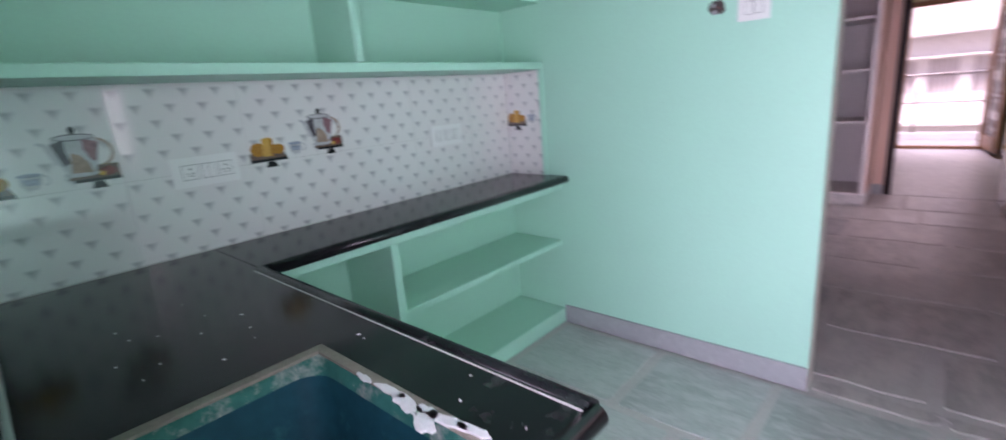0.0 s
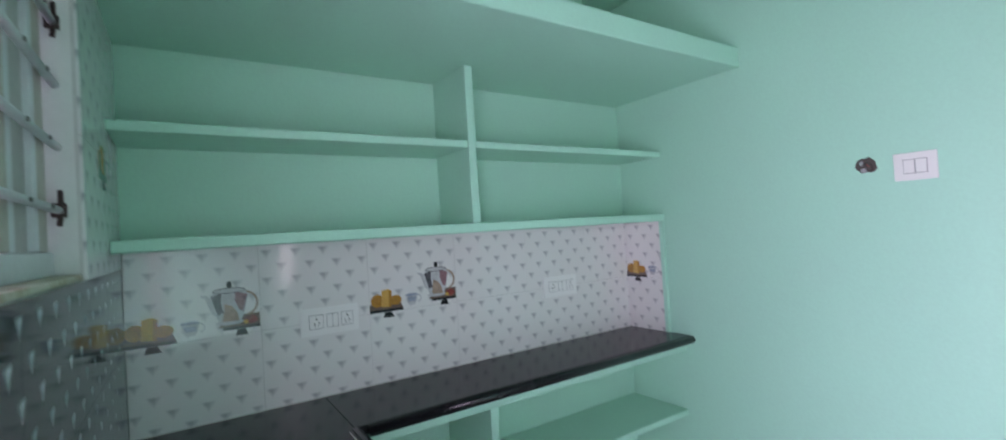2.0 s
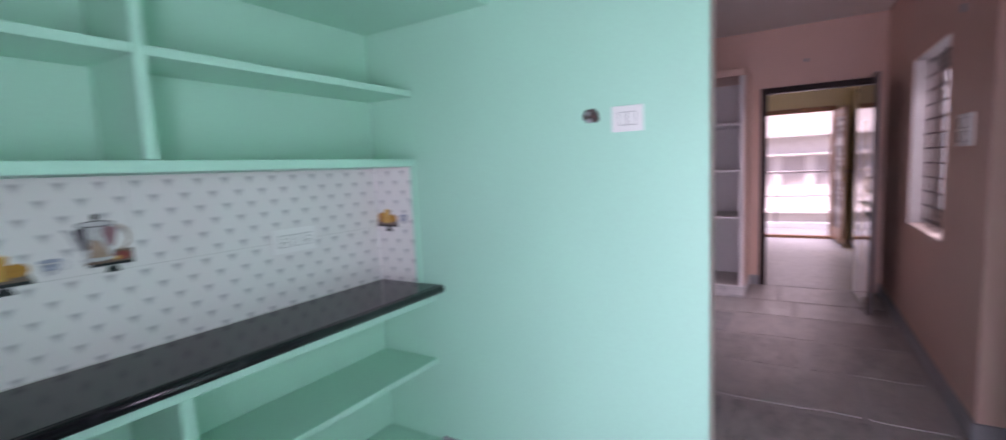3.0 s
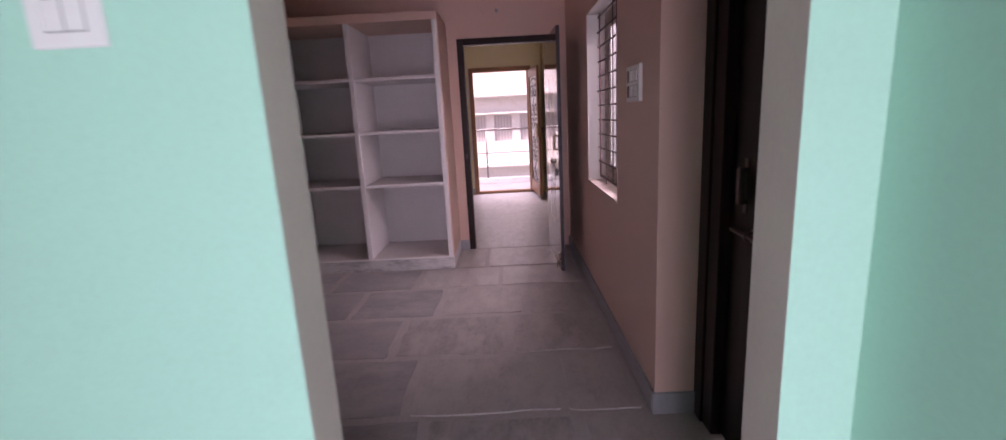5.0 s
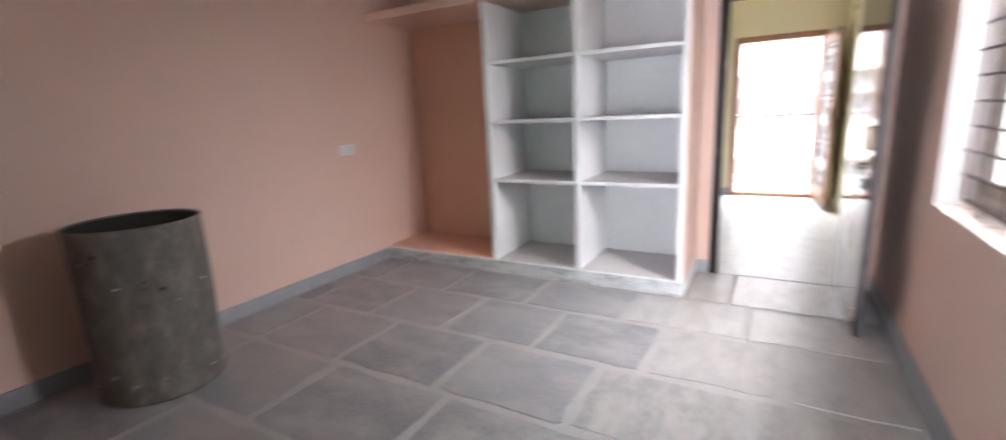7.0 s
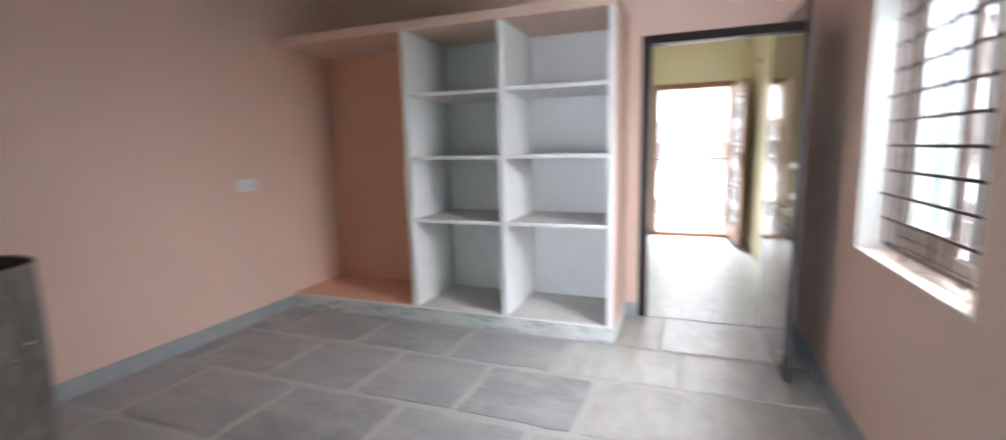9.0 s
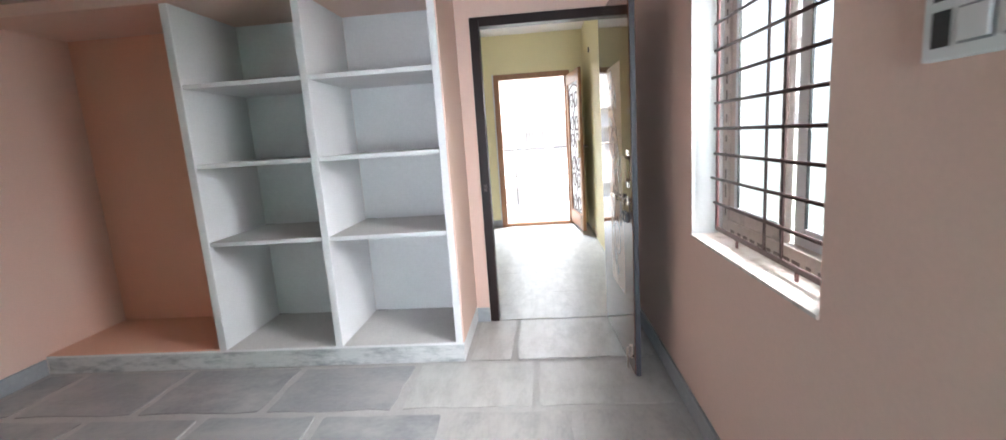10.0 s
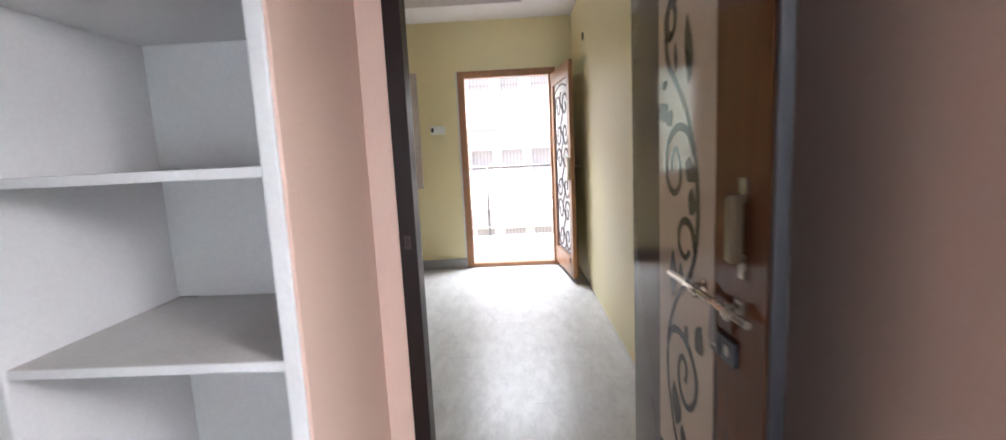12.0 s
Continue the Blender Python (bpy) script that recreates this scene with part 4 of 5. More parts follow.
for s, (a, c, x, slim, wide) in enumerate(((4.325, y1 - 0.061, 0.900, 0.042, 0.05), (y0 + 0.061, 4.318, 0.926, 0.05, 0.042))):
    bm = bmesh.new()
    for p0, p1, q0, q1 in ((a, a + slim, sz0, sz1), (c - wide, c, sz0, sz1), (a + slim, c - wide, sz0, sz0 + 0.05), (a + slim, c - wide, sz1 - 0.05, sz1)):
        put_box(bm, x, x + 0.022, p0, p1, q0, q1, 0.002)
    sash = part("sash", bm, [FILM if s == 0 else UPVC], win, "sliding sash")
    p = part("pane", box_mesh(x + 0.009, x + 0.014, a + slim - 0.002, c - wide + 0.002, sz0 + 0.048, sz1 - 0.048), HALL_GLASS, sash)
    p.visible_shadow = False
    part("bead", box_mesh(x - 0.003, x - 0.0002, c - wide - 0.022, c - wide - 0.004 + 0.006, sz0 + 0.05, sz1 - 0.05), UPVC, sash, "white glazing bead")
    part("gasket", box_mesh(x - 0.002, x + 0.006, c - wide - 0.029, c - wide - 0.0225, sz0 + 0.05, sz1 - 0.05), BLACK, sash, "black rubber gasket")
    part("bead", box_mesh(x - 0.003, x - 0.0002, a + 0.045, c - wide - 0.03, sz0 + 0.046, sz0 + 0.062), UPVC, sash, "white glazing bead")
rng = random.Random(2)
for k in range(13):
    yy = y0 + 0.09 + k * 0.063
    part("film_print", box_mesh(0.8885, 0.8897, yy, yy + rng.uniform(0.025, 0.05), fz0 + 0.018, fz0 + 0.03), PRINT, win)
for k in range(14):
    zz = fz0 + 0.08 + k * 0.078
    part("film_print", box_mesh(0.8885, 0.8897, y1 - 0.044, y1 - 0.030, zz, zz + rng.uniform(0.025, 0.055)), PRINT, win)
    part("film_print", box_mesh(0.8985, 0.8997, 4.343, 4.357, zz, zz + rng.uniform(0.02, 0.05)), PRINT, win)
grille = thing("window_grille", (0.83, 4.35, z0), "dark red iron window grille with crossbars", "grille")
gx = 0.835
for yy, mat in ((4.757, IRON_RED), (3.93, IRON_RED), (4.33, IRON), (4.215, IRON)):
    wide = 0.012 if mat is IRON_RED else 0.0065
    part("upright", box_mesh(gx, gx + 0.006, yy - wide, yy + wide, z0 + 0.045, z1 - 0.005, 0.001), mat, grille)
part("bottom_rail", box_mesh(gx - 0.001, gx + 0.007, 3.93, 4.757, z0 + 0.04, z0 + 0.058, 0.001), IRON, grille)
for k in range(11):
    zz = 1.003 + k * 0.1013
    reach = 0.004 if k in (1, 5, 9) else 0.085
    part("crossbar", tube_mesh([(gx - 0.005, y0 + reach, zz), (gx - 0.005, y1 - (0.045 if reach < 0.01 else reach - 0.01), zz)], 0.0062), IRON, grille)
for yy in (4.55, 4.12):
    part("foot", box_mesh(gx, gx + 0.006, yy - 0.007, yy + 0.007, z0 + 0.012, z0 + 0.04), IRON_RED, grille)

# switch board by the window
switch_board = thing("switch_board", (HX1, 3.46, 1.39), "white switch board with two empty module slots", "switch")
bm = bmesh.new()
put_box(bm, HX1 - 0.016, HX1, 3.355, 3.585, 1.405, 1.57, 0.004)
part("plate", bm, PLASTIC, switch_board)
for ya, yb, za, zb, mat, nm in ((3.53, 3.565, 1.495, 1.55, BLACK, "open_slot"), (3.53, 3.565, 1.425, 1.48, BLACK, "open_slot"), (3.455, 3.515, 1.495, 1.55, PLASTIC_GREY, "rocker"),
                                (3.455, 3.515, 1.425, 1.48, PLASTIC_GREY, "rocker"), (3.38, 3.44, 1.495, 1.55, PLASTIC_GREY, "rocker"), (3.38, 3.44, 1.425, 1.48, PLASTIC_GREY, "rocker")):
    part(nm, box_mesh(HX1 - 0.0175, HX1 - 0.0155, ya, yb, za, zb, 0.0005), mat, switch_board)
    if mat is PLASTIC_GREY:
        part("key", box_mesh(HX1 - 0.021, HX1 - 0.0176, ya + 0.004, yb - 0.004, za + 0.004, zb - 0.004, 0.001), PLASTIC, switch_board)
switch_plate("socket", lambda u, v, d: (HX0 + d, 4.97 + u, 1.05 + v), 0.16, 0.09, [(0.03, 0.07, "rocker"), (0.08, 0.13, "socket")], "white socket plate low on the peach wall", 0.02)
hook = thing("wall_hook", (0.1, HY1, 2.36), "small grey fan hook on the peach wall", "hook")
part("stub", box_mesh(0.085, 0.115, HY1 - 0.02, HY1, 2.345, 2.375, 0.006), SKIRT, hook)
hook = thing("wall_hook", (HX1, 3.62, 2.12), "small grey wire outlet high on the peach wall", "hook")
part("stub", box_mesh(HX1 - 0.015, HX1, 3.6, 3.64, 2.1, 2.14, 0.006), SKIRT, hook)


def door_frame(name, x0, x1, y0, y1, z1, w, mat, label, sill=0.0):
    e = thing(name, ((x0 + x1) / 2, y0, 0), label, "door", "", "structure")
    part("jamb", box_mesh(x0, x0 + w, y0, y1, sill, z1, 0.004), mat, e)
    part("jamb", box_mesh(x1 - w, x1, y0, y1, sill, z1, 0.004), mat, e)
    part("head", box_mesh(x0 + w, x1 - w, y0, y1, z1 - w, z1, 0.004), mat, e)
    if sill:
        part("threshold", box_mesh(x0, x1, y0, y1, 0.0, sill, 0.004), mat, e)
    return e


def aldrop(parent, place, long, grip, metal=STEEL, grip_metal=BRONZE):
    """A steel sliding bolt with its hasp and lock, and a pull handle above it; u runs towards the closing edge."""
    bolt = part("bolt", put_tube(bmesh.new(), [place(0.0, 0.0, 0.022), place(long, 0.0, 0.022)], 0.0085), metal, parent, "chrome sliding bolt")
    for u in (long * 0.42, long * 0.82):
        bm = bmesh.new()
        put_plate(bm, [(u - 0.014, -0.024), (u + 0.014, -0.024), (u + 0.014, 0.024), (u - 0.014, 0.024)], place, 0.004)
        put_tube(bm, [place(u, -0.013, 0.002), place(u, -0.013, 0.026), place(u, 0.0, 0.034), place(u, 0.013, 0.026), place(u, 0.013, 0.002)], 0.006, 6)
        part("staple", bm, metal, bolt)
    h = long * 0.66
    part("hasp", put_plate(bmesh.new(), [(h - 0.02, -0.085), (h + 0.014, -0.085), (h + 0.01, 0.0), (h - 0.01, 0.0)], lambda u, v, d: place(u, v, 0.022 + d), 0.004), STEEL_DULL, bolt)
    for u0, u1 in ((h - 0.045, h - 0.004), (h + 0.004, h + 0.062)):
        part("lock_plate", put_plate(bmesh.new(), [(u0, -0.118), (u1, -0.118), (u1, -0.068), (u0, -0.068)], place, 0.010), LEAF_EDGE, bolt, "dark lock plate")
        cu = (u0 + u1) / 2
        part("keyhole", put_plate(bmesh.new(), circle(cu, -0.093, 0.010, 0.012, 10), lambda u, v, d: place(u, v, 0.0101 + d), 0.002), STEEL, bolt)
    bm = put_plate(bmesh.new(), [(grip - 0.016, 0.105), (grip + 0.016, 0.105), (grip + 0.016, 0.235), (grip - 0.016, 0.235)], lambda u, v, d: place(u, v, 0.010 + d), 0.024)
    bmesh.ops.bevel(bm, geom=list(bm.edges), offset=0.004, segments=2, affect="EDGES")
    for v in (0.112, 0.228):
        put_tube(bm, [place(grip, v, 0.0), place(grip, v, 0.026)], 0.008)
    handle = part("pull_handle", bm, grip_metal, parent, "metal pull handle")
    for v in (0.088, 0.252):
        part("mount", put_plate(bmesh.new(), [(grip - 0.012, v - 0.016), (grip + 0.012, v - 0.016), (grip + 0.012, v + 0.016), (grip - 0.012, v + 0.016)], place, 0.006), metal, handle)


# door between bedroom and front room, standing open
d1 = door_frame("door_1", DOOR_1[0], DOOR_1[1], HY1 - 0.012, HY1 + 0.085, 2.12, 0.062, FRAME_WOOD, "dark brown door frame with a glossy open leaf")
LX, LY0, LY1 = 0.571, 5.165, 6.03
TILT_1 = Matrix.Translation((LX, LY0, 0)) @ Matrix.Rotation(radians(2.2), 4, "Z") @ Matrix.Translation((-LX, -LY0, 0))


def hung(bm):
    """The open leaf stands a little off square."""
    return move(bm, TILT_1)


leaf = part("door_leaf", hung(box_mesh(LX, LX + 0.026, LY0, LY1, 0.012, 2.05, 0.002)), [LEAF_EDGE], d1, "open leaf faced in glossy brown laminate")
# the hinge side's grey stands for the room mirrored in the brown gloss
for ya, yb, za, zb, lift, mat, nm in ((LY0 + 0.012, 5.386, 0.014, 2.048, 0.0038, LAMINATE, "brown_panel"), (5.388, LY1 - 0.002, 0.014, 2.048, 0.0025, LAMINATE_REFLECT, "reflection_panel"),
                                      (5.3885, 5.748, 0.40, 1.685, 0.0040, LAMINATE_CREAM, "cream_panel")):
    part(nm, hung(box_mesh(LX - lift, LX - (0.0026 if nm == "cream_panel" else 0.0003), ya, yb, za, zb)), mat, leaf)


def lplace(u, v, d):
    return tuple(TILT_1 @ Vector((LX - 0.0041 - d, 5.389 + u, v)))


def ribbon(points, w0, w1, place, depth):
    left, right = [], []
    n = len(points)
    for i, (u, v) in enumerate(points):
        a, c = points[max(i - 1, 0)], points[min(i + 1, n - 1)]
        du, dv = c[0] - a[0], c[1] - a[1]
        k = math.hypot(du, dv) or 1
        w = (w0 + (w1 - w0) * i / (n - 1)) / 2
        left.append((u - dv / k * w, v + du / k * w))
        right.append((u + dv / k * w, v - du / k * w))
    bm = bmesh.new()
    for i in range(n - 1):
        put = [place(*p, depth) for p in (left[i], left[i + 1], right[i + 1], right[i])]
        bm.faces.new([bm.verts.new(p) for p in put])
    bmesh.ops.remove_doubles(bm, verts=bm.verts, dist=0.0002)
    r = bmesh.ops.extrude_face_region(bm, geom=list(bm.faces))
    base_v = [g for g in r["geom"] if isinstance(g, bmesh.types.BMVert)]
    shift = Vector(place(0, 0, 0)) - Vector(place(0, 0, depth))
    bmesh.ops.translate(bm, verts=base_v, vec=shift)
    bmesh.ops.recalc_face_normals(bm, faces=bm.faces)
    return bm


def spiral(cu, cv, r0, r1, a0, a1, count=36):
    return [(cu + (r0 + (r1 - r0) * k / (count - 1)) * math.cos(radians(a0 + (a1 - a0) * k / (count - 1))),
             cv + (r0 + (r1 - r0) * k / (count - 1)) * math.sin(radians(a0 + (a1 - a0) * k / (count - 1)))) for k in range(count)]


def leaf_shape(u, v, long, wide, turn):
    pts = [(long * (k / 8), wide * math.sin(math.pi * (k / 8) ** 0.7)) for k in range(9)] + [(long * (k / 8), -0.5 * wide * math.sin(math.pi * (k / 8) ** 1.3)) for k in range(7, 0, -1)]
    c, s = math.cos(radians(turn)), math.sin(radians(turn))
    return [(u + a * c - b * s, v + a * s + b * c) for a, b in pts]


def strip(points):
    """Places on the cream strip from a 0-170 by 0-1366 drawing grid, x from the hinge side, y down."""
    return [(0.358 * (1 - x / 170), 1.67 - 0.000864 * y) for x, y in points]


def smooth(points, steps=7):
    """A Catmull-Rom curve through points."""
    pts = [points[0], *points, points[-1]]
    out = []
    for a, b, c, d in zip(pts, pts[1:], pts[2:], pts[3:]):
        for k in range(steps):
            t = k / steps
            out.append(tuple(0.5 * (2 * b[i] + (c[i] - a[i]) * t + (2 * a[i] - 5 * b[i] + 4 * c[i] - d[i]) * t * t + (3 * b[i] - a[i] - 3 * c[i] + d[i]) * t ** 3) for i in (0, 1)))
    return out + [points[-1]]


LINES = (
    [(48, 120), (35, 105), (33, 60), (44, 24), (58, 50), (56, 100), (40, 122), (28, 110), (25, 60), (44, 10), (62, 30)],
    [(26, 110), (35, 190), (65, 265), (98, 360), (120, 470), (128, 580), (128, 680), (120, 760), (102, 830), (66, 910), (46, 990), (35, 1060), (32, 1150), (36, 1230), (48, 1310), (62, 1380), (84, 1455)],
    [(118, 470), (98, 405), (68, 388), (38, 425), (26, 490), (36, 560), (56, 585), (74, 560), (76, 500), (64, 452), (50, 470), (48, 520)],
    [(122, 740), (112, 680), (92, 660), (74, 690), (74, 745), (92, 770), (106, 745)],
    [(34, 1080), (48, 1030), (78, 1015), (110, 1050), (128, 1120), (122, 1190), (100, 1232), (78, 1200), (72, 1130), (84, 1085), (98, 1110), (94, 1160)],
)
for line in LINES:
    part("scroll_stem", ribbon(smooth(strip(line)), 0.024, 0.014, lplace, 0.0007), SCROLL, leaf, "olive printed stem")
for x, y, long, wide, turn in ((98, 275, 0.165, 0.034, 88), (102, 240, 0.07, 0.02, 70), (58, 232, 0.08, 0.016, 92), (24, 270, 0.03, 0.026, 60), (20, 372, 0.065, 0.05, 60), (46, 384, 0.055, 0.036, 40),
                               (98, 545, 0.065, 0.05, 105), (106, 640, 0.07, 0.034, 100), (46, 920, 0.135, 0.036, 96), (76, 850, 0.05, 0.022, 95), (122, 1022, 0.08, 0.042, 118), (88, 1010, 0.04, 0.03, 140),
                               (62, 1340, 0.125, 0.045, 84), (88, 1400, 0.08, 0.03, 84)):
    u, v = strip([(x, y)])[0]
    part("scroll_leaf", put_plate(bmesh.new(), leaf_shape(u, v, long, wide, turn), lplace, 0.0008), SCROLL, leaf)
aldrop(leaf, lambda u, v, d: tuple(TILT_1 @ Vector((LX - 0.0042 - d, 5.60 - u, 0.955 + v))), 0.40, 0.342)
bm = bmesh.new()
put_box(bm, LX - 0.02, LX - 0.003, 5.22, 5.25, 0.09, 0.16, 0.004)
put_tube(bm, [(LX - 0.03, 5.235, 0.03), (LX - 0.03, 5.235, 0.15)], 0.006)
part("tower_bolt", hung(bm), STEEL, leaf, "steel floor bolt")

bm = put_box(bmesh.new(), DOOR_1[0] + 0.018, DOOR_1[0] + 0.042, HY1 - 0.0155, HY1 - 0.0118, 0.96, 1.01, 0.001)
put_tube(bm, [(DOOR_1[0] + 0.03, HY1 - 0.015, 0.97), (DOOR_1[0] + 0.03, HY1 - 0.032, 0.975), (DOOR_1[0] + 0.03, HY1 - 0.032, 0.995), (DOOR_1[0] + 0.03, HY1 - 0.015, 1.0)], 0.005, 6)
part("bolt_keeper", bm, IRON, d1, "dark iron bolt keeper")

# bathroom door, shut
bath = thing("door_2", (0.99, 2.57, 0), "shut dark brown door with a steel sliding bolt", "door", "", "structure")
bm = bmesh.new()
part("jamb", box_mesh(0.945, 1.06, 2.93, 3.019, 0, 2.119, 0.004), FRAME_WOOD, bath)
part("jamb", box_mesh(0.945, 1.06, 2.131, 2.21, 0, 2.119, 0.004), FRAME_WOOD, bath)
part("head", box_mesh(0.945, 1.06, 2.21, 2.93, 2.04, 2.119, 0.004), FRAME_WOOD, bath)
part("jamb_facing", box_mesh(0.935, 0.964, 3.02, 3.107, 0, 2.14, 0.003), FRAME_WOOD, bath)
bleaf = part("door_leaf", box_mesh(0.985, 1.02, 2.212, 2.928, 0.012, 2.038, 0.002), BATH_DOOR, bath)
aldrop(bleaf, lambda u, v, d: (0.985 - d, 2.875 - u, 0.914 + v), 0.30, 0.06, STEEL_DULL, STEEL_DULL)

# ---------------------------------------------------------------- front room
d2 = door_frame("door_3", DOOR_2[0], DOOR_2[1], FY1 - 0.02, FY1 + 0.10, 2.19, 0.075, TEAK, "teak entrance door with an iron scroll grille, open", 0.045)
pale = part("trim_strip", box_mesh(DOOR_2[0] - 0.02, DOOR_2[0] - 0.0005, FY1 - 0.012, FY1 + 0.05, 0.0, 2.2, 0.003), WHITE, d2, "pale plaster edge strip")
HX, HY = 0.545, FY1 - 0.03
swing = Matrix.Translation((HX, HY, 0)) @ Matrix.Rotation(radians(-83.5), 4, "Z") @ Matrix.Diagonal((1, 1, 1, 1))
# the leaf is laid out along +x from its hinge and swung into the room


def swung(bm):
    return move(bm, swing)


LW, LT = 0.86, 0.04
gate = part("door_leaf", swung(put_box(put_box(put_box(put_box(bmesh.new(), 0.0, 0.10, 0, LT, 0.055, 2.11, 0.003), LW - 0.10, LW, 0, LT, 0.055, 2.11, 0.003), 0.10, LW - 0.10, 0, LT, 1.97, 2.11, 0.003), 0.10, LW - 0.10, 0, LT, 0.055, 0.24, 0.003)), TEAK, d2, "open teak leaf with a grille panel")
part("backing", swung(box_mesh(0.10, LW - 0.10, LT * 0.55, LT * 0.8, 0.24, 1.97)), WHITE, gate, "pale backing sheet")


def gplace(u, v, d):
    return tuple(swing @ Vector((0.10 + u, LT * 0.55 - 0.001 - d, v)))


GW = LW - 0.20
for a, c in (((0.02, 0.26), (0.02, 1.9)), ((GW - 0.02, 0.26), (GW - 0.02, 1.9)), ((0.02, 0.26), (GW - 0.02, 0.26))):
    part("grille_bar", ribbon([a, c], 0.022, 0.022, gplace, 0.006), IRON, gate)
part("grille_bar", ribbon([(0.02 + (GW - 0.04) * k / 20, 1.88 + 0.06 * math.sin(math.pi * k / 20)) for k in range(21)], 0.022, 0.022, gplace, 0.006), IRON, gate)
for k in range(6):
    z = 0.40 + 0.265 * k
    s = 1 if k % 2 else -1
    for side in (-1, 1):
        part("grille_scroll", ribbon(spiral(GW / 2 + side * 0.15, z, 0.13, 0.03, 90 - side * 90, 90 - side * 90 + s * side * 430, 40), 0.024, 0.02, gplace, 0.006), IRON, gate)
    part("grille_scroll", ribbon([(GW / 2 + 0.05 * math.sin(j / 12 * 6.28), z - 0.13 + 0.265 * j / 12) for j in range(13)], 0.022, 0.022, gplace, 0.006), IRON, gate)
part("lock_plate", swung(box_mesh(LW - 0.09, LW - 0.02, -0.03, -0.001, 1.0, 1.22, 0.006)), STEEL, gate, "brass lock case")
part("lock_knob", swung(tube_mesh([(LW - 0.055, 0.0, 1.14), (LW - 0.055, LT + 0.06, 1.14)], 0.016)), STEEL, gate)
part("door_bolt", swung(tube_mesh([(LW - 0.05, -0.015, 0.09), (LW - 0.05, -0.015, 0.25)], 0.008)), STEEL, gate)

fw = thing("window_4", (-1.1, FY1 + 0.05, WIN_F[2]), "front window with horizontal bars and greenish panes", "window", "", "structure")
x0, x1, z0, z1 = WIN_F
for a, c, b0, b1 in ((x0 + 0.001, x0 + 0.07, z0 + 0.001, z1 - 0.001), (x1 - 0.07, x1 - 0.001, z0 + 0.001, z1 - 0.001), (x0 + 0.07, x1 - 0.07, z0 + 0.001, z0 + 0.07), (x0 + 0.07, x1 - 0.07, z1 - 0.07, z1 - 0.001)):
    part("window_frame", box_mesh(a, c, FY1 - 0.012, FY1 + 0.08, b0, b1, 0.003), FILM, fw)
p = part("pane", box_mesh(x0 + 0.07, x1 - 0.07, FY1 + 0.05, FY1 + 0.055, z0 + 0.07, z1 - 0.07), FRONT_GLASS, fw)
p.visible_shadow = False
for k in range(9):
    zz = z0 + 0.16 + k * 0.12
    part("bar", tube_mesh([(x0 + 0.06, FY1 + 0.02, zz), (x1 - 0.06, FY1 + 0.02, zz)], 0.006), IRON, fw)
switch_plate("light_switch", lambda u, v, d: (-0.80 + u, FY1 - d, 1.53 + v), 0.16, 0.09, [(0.06, 0.14, "rocker")], "white switch plate on the yellow wall", 0.018)
tagged(part("open_box", box_mesh(-0.795, -0.765, FY1 - 0.012, FY1 - 0.0005, 1.555, 1.60, 0.002), BLACK, None), "small open black wiring slot on yellow wall", "wiring slot")
stub = thing("wire_outlet", (FX1, 8.9, 2.3), "small black wire outlet high on the yellow wall", "outlet")
part("cap", box_mesh(FX1 - 0.012, FX1, 8.88, 8.93, 2.27, 2.33, 0.003), BLACK, stub)

# balcony and street
rail = thing("balcony_railing", (0, 11.25, 0), "slim steel balcony railing on a low kerb", "railing")
part("kerb", box_mesh(-3.4, 3.0, 11.2, 11.33, -0.02, 0.10, 0.01), FACADE, rail)
part("top_rail", tube_mesh([(-3.4, 11.26, 1.10), (3.0, 11.26, 1.10)], 0.022), STEEL_DULL, rail)
for z in (0.62,):
    part("mid_rail", tube_mesh([(-3.4, 11.26, z), (3.0, 11.26, z)], 0.011), STEEL_DULL, rail)
for k in range(7):
    x = -3.35 + k * 1.02
    part("post", tube_mesh([(x, 11.26, 0.09), (x, 11.26, 1.09)], 0.018), STEEL_DULL, rail)


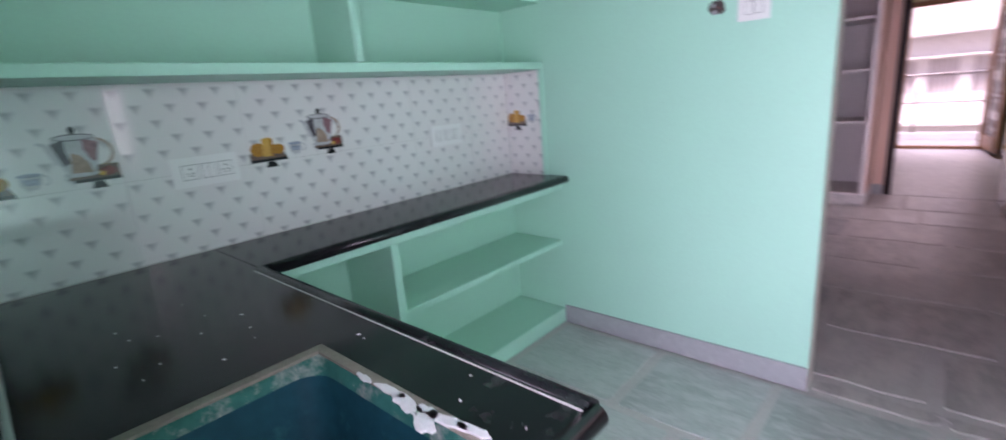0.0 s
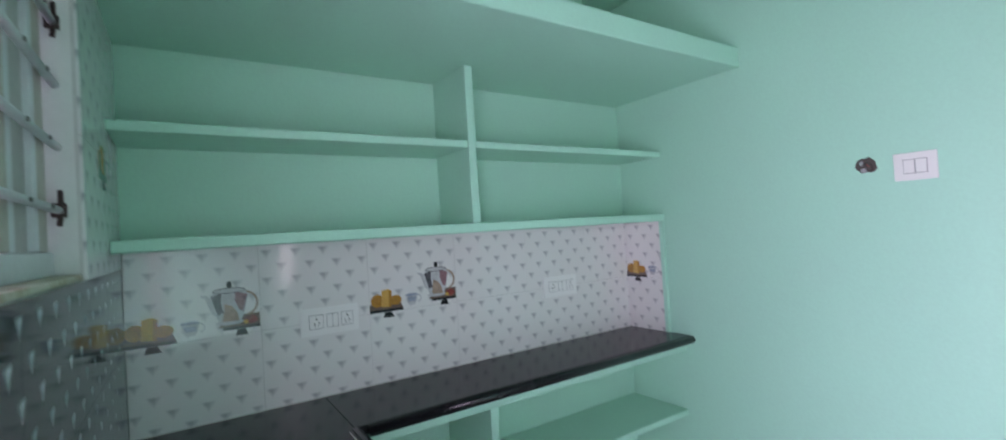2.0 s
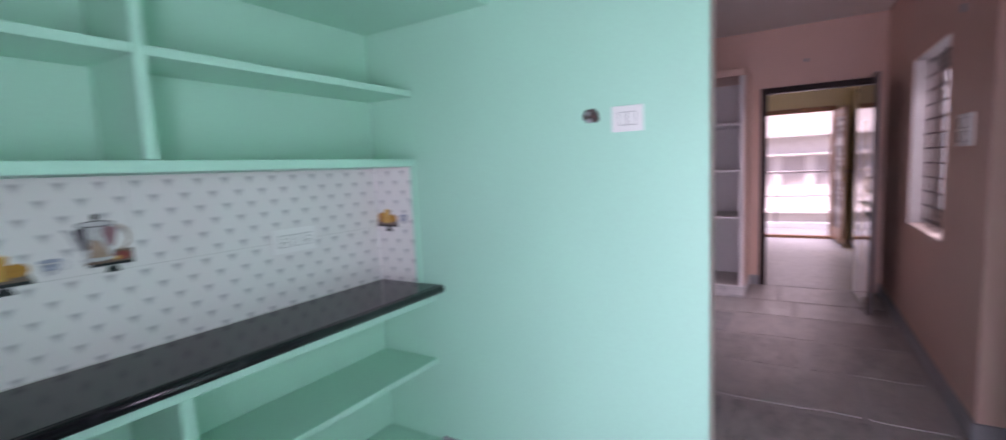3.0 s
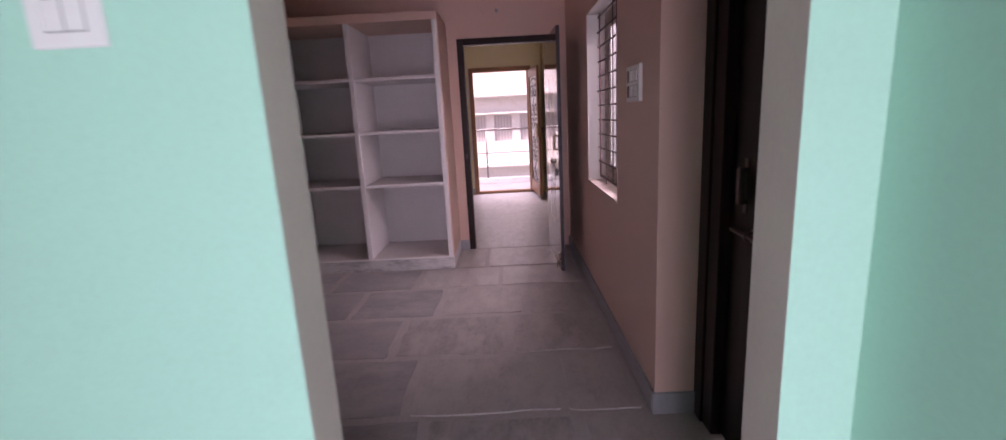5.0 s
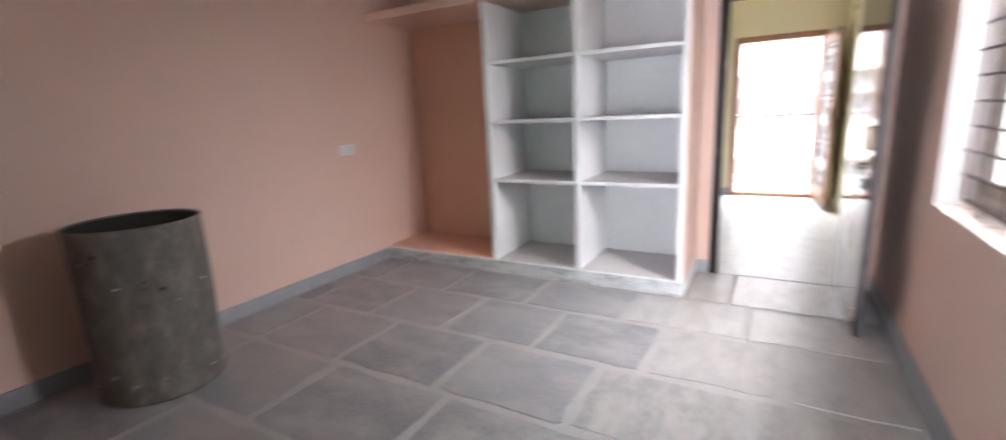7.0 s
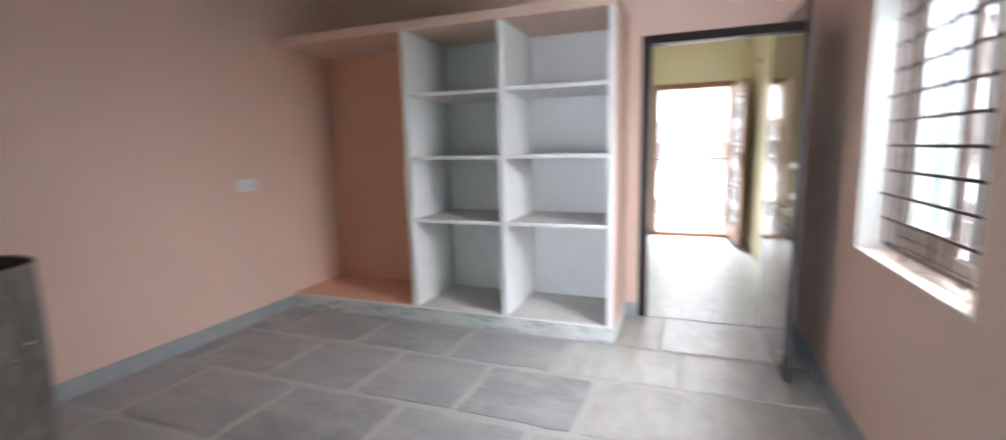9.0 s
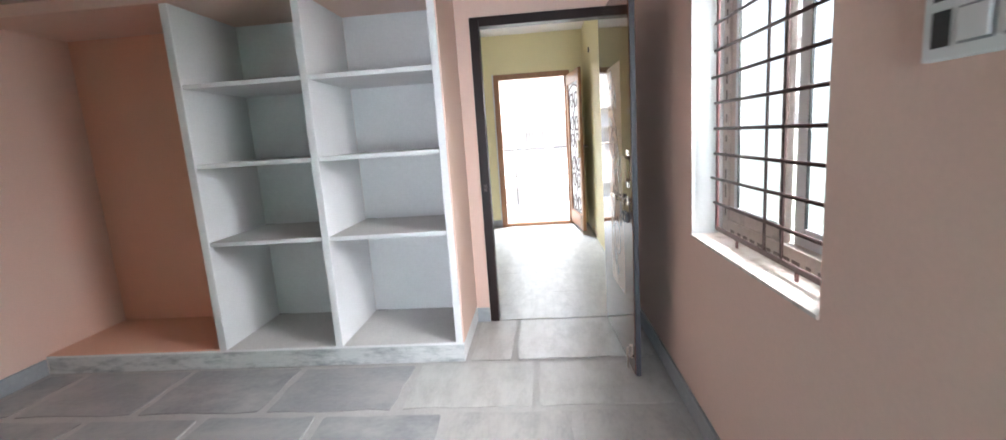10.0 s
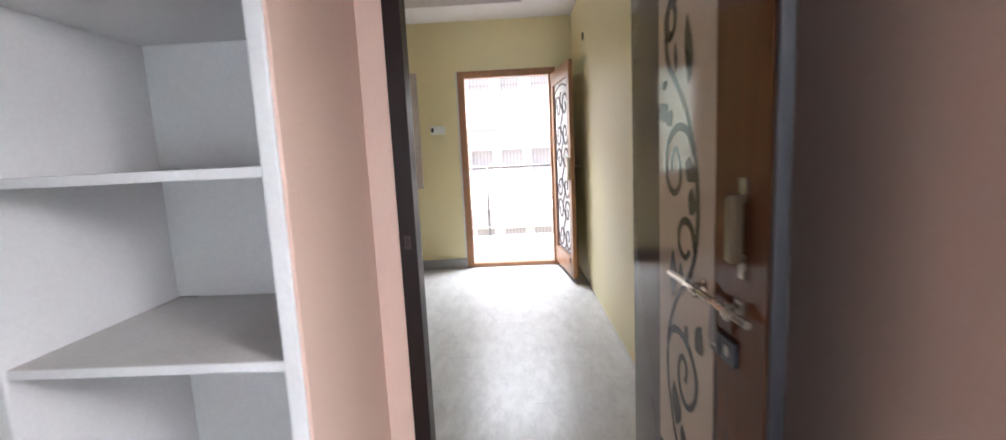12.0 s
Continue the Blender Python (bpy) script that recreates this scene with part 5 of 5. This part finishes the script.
def house(at_x, at_y, width, floors, mat, label, seed, bays):
    rng = random.Random(seed)
    e = thing("house", (at_x, at_y, -3.4), label, "house")
    base_z = -3.7
    step = width / bays
    H = floors * 3.0
    ops = []
    for f in range(floors):
        for b in range(bays):
            w = rng.choice((0.7, 0.8, 0.8))
            u = at_x - width / 2 + step * (b + 0.5)
            ops.append((u - w / 2, u + w / 2, base_z + f * 3.0 + 0.95, base_z + f * 3.0 + 2.1))
    part("wall", wall_mesh("y", at_y, 0.25, at_x - width / 2, at_x + width / 2, base_z, base_z + H, ops, 0, 0, 0), mat, e)
    part("core", box_mesh(at_x - width / 2, at_x + width / 2, at_y + 0.5, at_y + 8, base_z, base_z + H - 0.02), mat, e)
    part("roof", box_mesh(at_x - width / 2 - 0.3, at_x + width / 2 + 0.3, at_y - 0.3, at_y + 8.2, base_z + H, base_z + H + 0.25, 0.02), mat, e)
    for f in range(1, floors):
        z = base_z + f * 3.0
        part("ledge", box_mesh(at_x - width / 2 - 0.1, at_x + width / 2 + 0.1, at_y - 0.7, at_y - 0.002, z - 0.12, z, 0.02), mat, e)
    for u0, u1, z0, z1 in ops:
        w = part("window", box_mesh(u0, u1, at_y + 0.12, at_y + 0.16, z0, z1), PALE_GLASS, e)
        for k in range(6):
            x = u0 + (u1 - u0) * (k + 0.5) / 6
            part("bar", box_mesh(x - 0.012, x + 0.012, at_y + 0.03, at_y + 0.05, z0, z1), GRILLE_PALE, w)
        part("bar", box_mesh(u0, u1, at_y + 0.028, at_y + 0.052, (z0 + z1) / 2 - 0.015, (z0 + z1) / 2 + 0.015), GRILLE_PALE, w)
        part("sunshade", box_mesh(u0 - 0.2, u1 + 0.2, at_y - 0.45, at_y - 0.003, z1 + 0.05, z1 + 0.12, 0.01), mat, w)
    return e


house(0.575, 23.0, 9.2, 4, FACADE, "white house with rows of barred windows across the street", 4, 8)
house(11.0, 23.6, 9.5, 3, FACADE_B, "pale grey three-storey house across the street", 9, 5)
house(-10.0, 24.0, 10.0, 3, FACADE, "white three-storey house across the street", 12, 5)
# neighbour beside the bedroom window
structure("neighbour_wall", box_mesh(3.4, 3.6, -6, 9.5, -3.4, 1.2), LIME, "pale lime-washed neighbouring wall", "backdrop")

# ---------------------------------------------------------------- floor stones, last
stone_meshes = {}


def stone(x0, x1, y0, y1, mat, key, rng):
    """One flagstone with clipped, slightly uneven corners."""
    w, d = round(x1 - x0, 2), round(y1 - y0, 2)
    k = (w, d, key, rng.randrange(3))
    if k not in stone_meshes:
        bm = bmesh.new()
        rough = {"hall": 0.013, "dusty": 0.013, "kitchen": 0.007, "front": 0.0006}[key]
        c, j = 0.012 if rough > 0.001 else 0.002, lambda: rng.uniform(-rough, rough * 0.6)
        outline = [(-w / 2 + c, -d / 2 - j())] + [(w * f, -d / 2 - j()) for f in (-0.3, -0.1, 0.12, 0.31)] + [(w / 2 - c, -d / 2 - j())]
        outline += [(w / 2 + j(), -d / 2 + c)] + [(w / 2 + j(), d * f) for f in (-0.25, 0.0, 0.22)] + [(w / 2 + j(), d / 2 - c)]
        outline += [(w / 2 - c, d / 2 + j())] + [(w * f, d / 2 + j()) for f in (0.29, 0.1, -0.13, -0.32)] + [(-w / 2 + c, d / 2 + j())]
        outline += [(-w / 2 - j(), d / 2 - c)] + [(-w / 2 - j(), d * f) for f in (0.2, 0.02, -0.24)] + [(-w / 2 - j(), -d / 2 + c)]
        put_plate(bm, outline, lambda u, v, h: (u, v, -0.005 + h), 0.005)
        stone_meshes[k] = mesh_of("flagstone", bm, mat)
    o = new("flagstone", stone_meshes[k])
    o.parent = floor
    o.matrix_basis = Matrix.Translation(((x0 + x1) / 2, (y0 + y1) / 2, rng.uniform(-0.0008, 0.0008)))
    return o


# worn: the path's stone, either dusted or paled for the doorway's gleam
def pave(x0, x1, rows, mat, key, gap, seed, worn=None, worn_from=9.0):
    rng = random.Random(seed)
    for ya, yb, first, pitch in rows:
        cuts = [first + pitch * k for k in range(-12, 13)]
        cuts = [x0] + [c for c in cuts if x0 + 0.12 < c < x1 - 0.12] + [x1]
        for a, c in zip(cuts, cuts[1:]):
            g = gap * rng.uniform(0.7, 1.3)
            path = worn is not None and (a + c) / 2 > worn_from
            stone(a + g / 2, c - g / 2, ya + gap / 2, yb - gap * rng.uniform(0.4, 0.7), worn if path else mat, "dusty" if path else key, rng)


# path stones nearing door_1 carry the doorway's gleam in their colour
pave(HX0 + 0.02, 0.74, [(4.90, 5.425, -2.13, 0.72)], STONE, "hall", 0.05, 20, STONE_P, -0.6)
pave(HX0 + 0.02, 0.74, [(4.31, 4.90, -1.70, 0.64), (3.72, 4.31, -2.04, 0.71), (3.13, 3.72, -1.98, 0.78), (2.54, 3.13, -1.70, 0.70), (2.01, 2.54, -2.0, 0.72)], STONE, "hall", 0.05, 21, STONE_D, -0.45)
# likewise paled by colour for light reflected from the entrance
pave(-0.39, 0.74, [(5.43, 6.075, -0.1, 0.7)], STONE_P, "dusty", 0.02, 22)
pave(-0.23, 0.60, [(1.885, 2.0, 0.2, 2.0)], STONE_D, "dusty", 0.02, 23)
pave(-1.43, KX1 - 0.015, [(1.33, 1.865, -0.85, 0.515), (0.78, 1.33, -1.08, 0.515), (0.25, 0.78, -0.7, 0.515), (-0.28, 0.25, -0.2, 0.515)], STONE_K, "kitchen", 0.04, 24)
pave(FX0 + 0.01, FX1 - 0.016, [(6.08 + 0.6 * k, min(6.68 + 0.6 * k, 9.87), -2.6 + 0.31 * (k % 3), 0.92) for k in range(7) if 6.08 + 0.6 * k < 9.8], STONE_F, "front", 0.0025, 25)
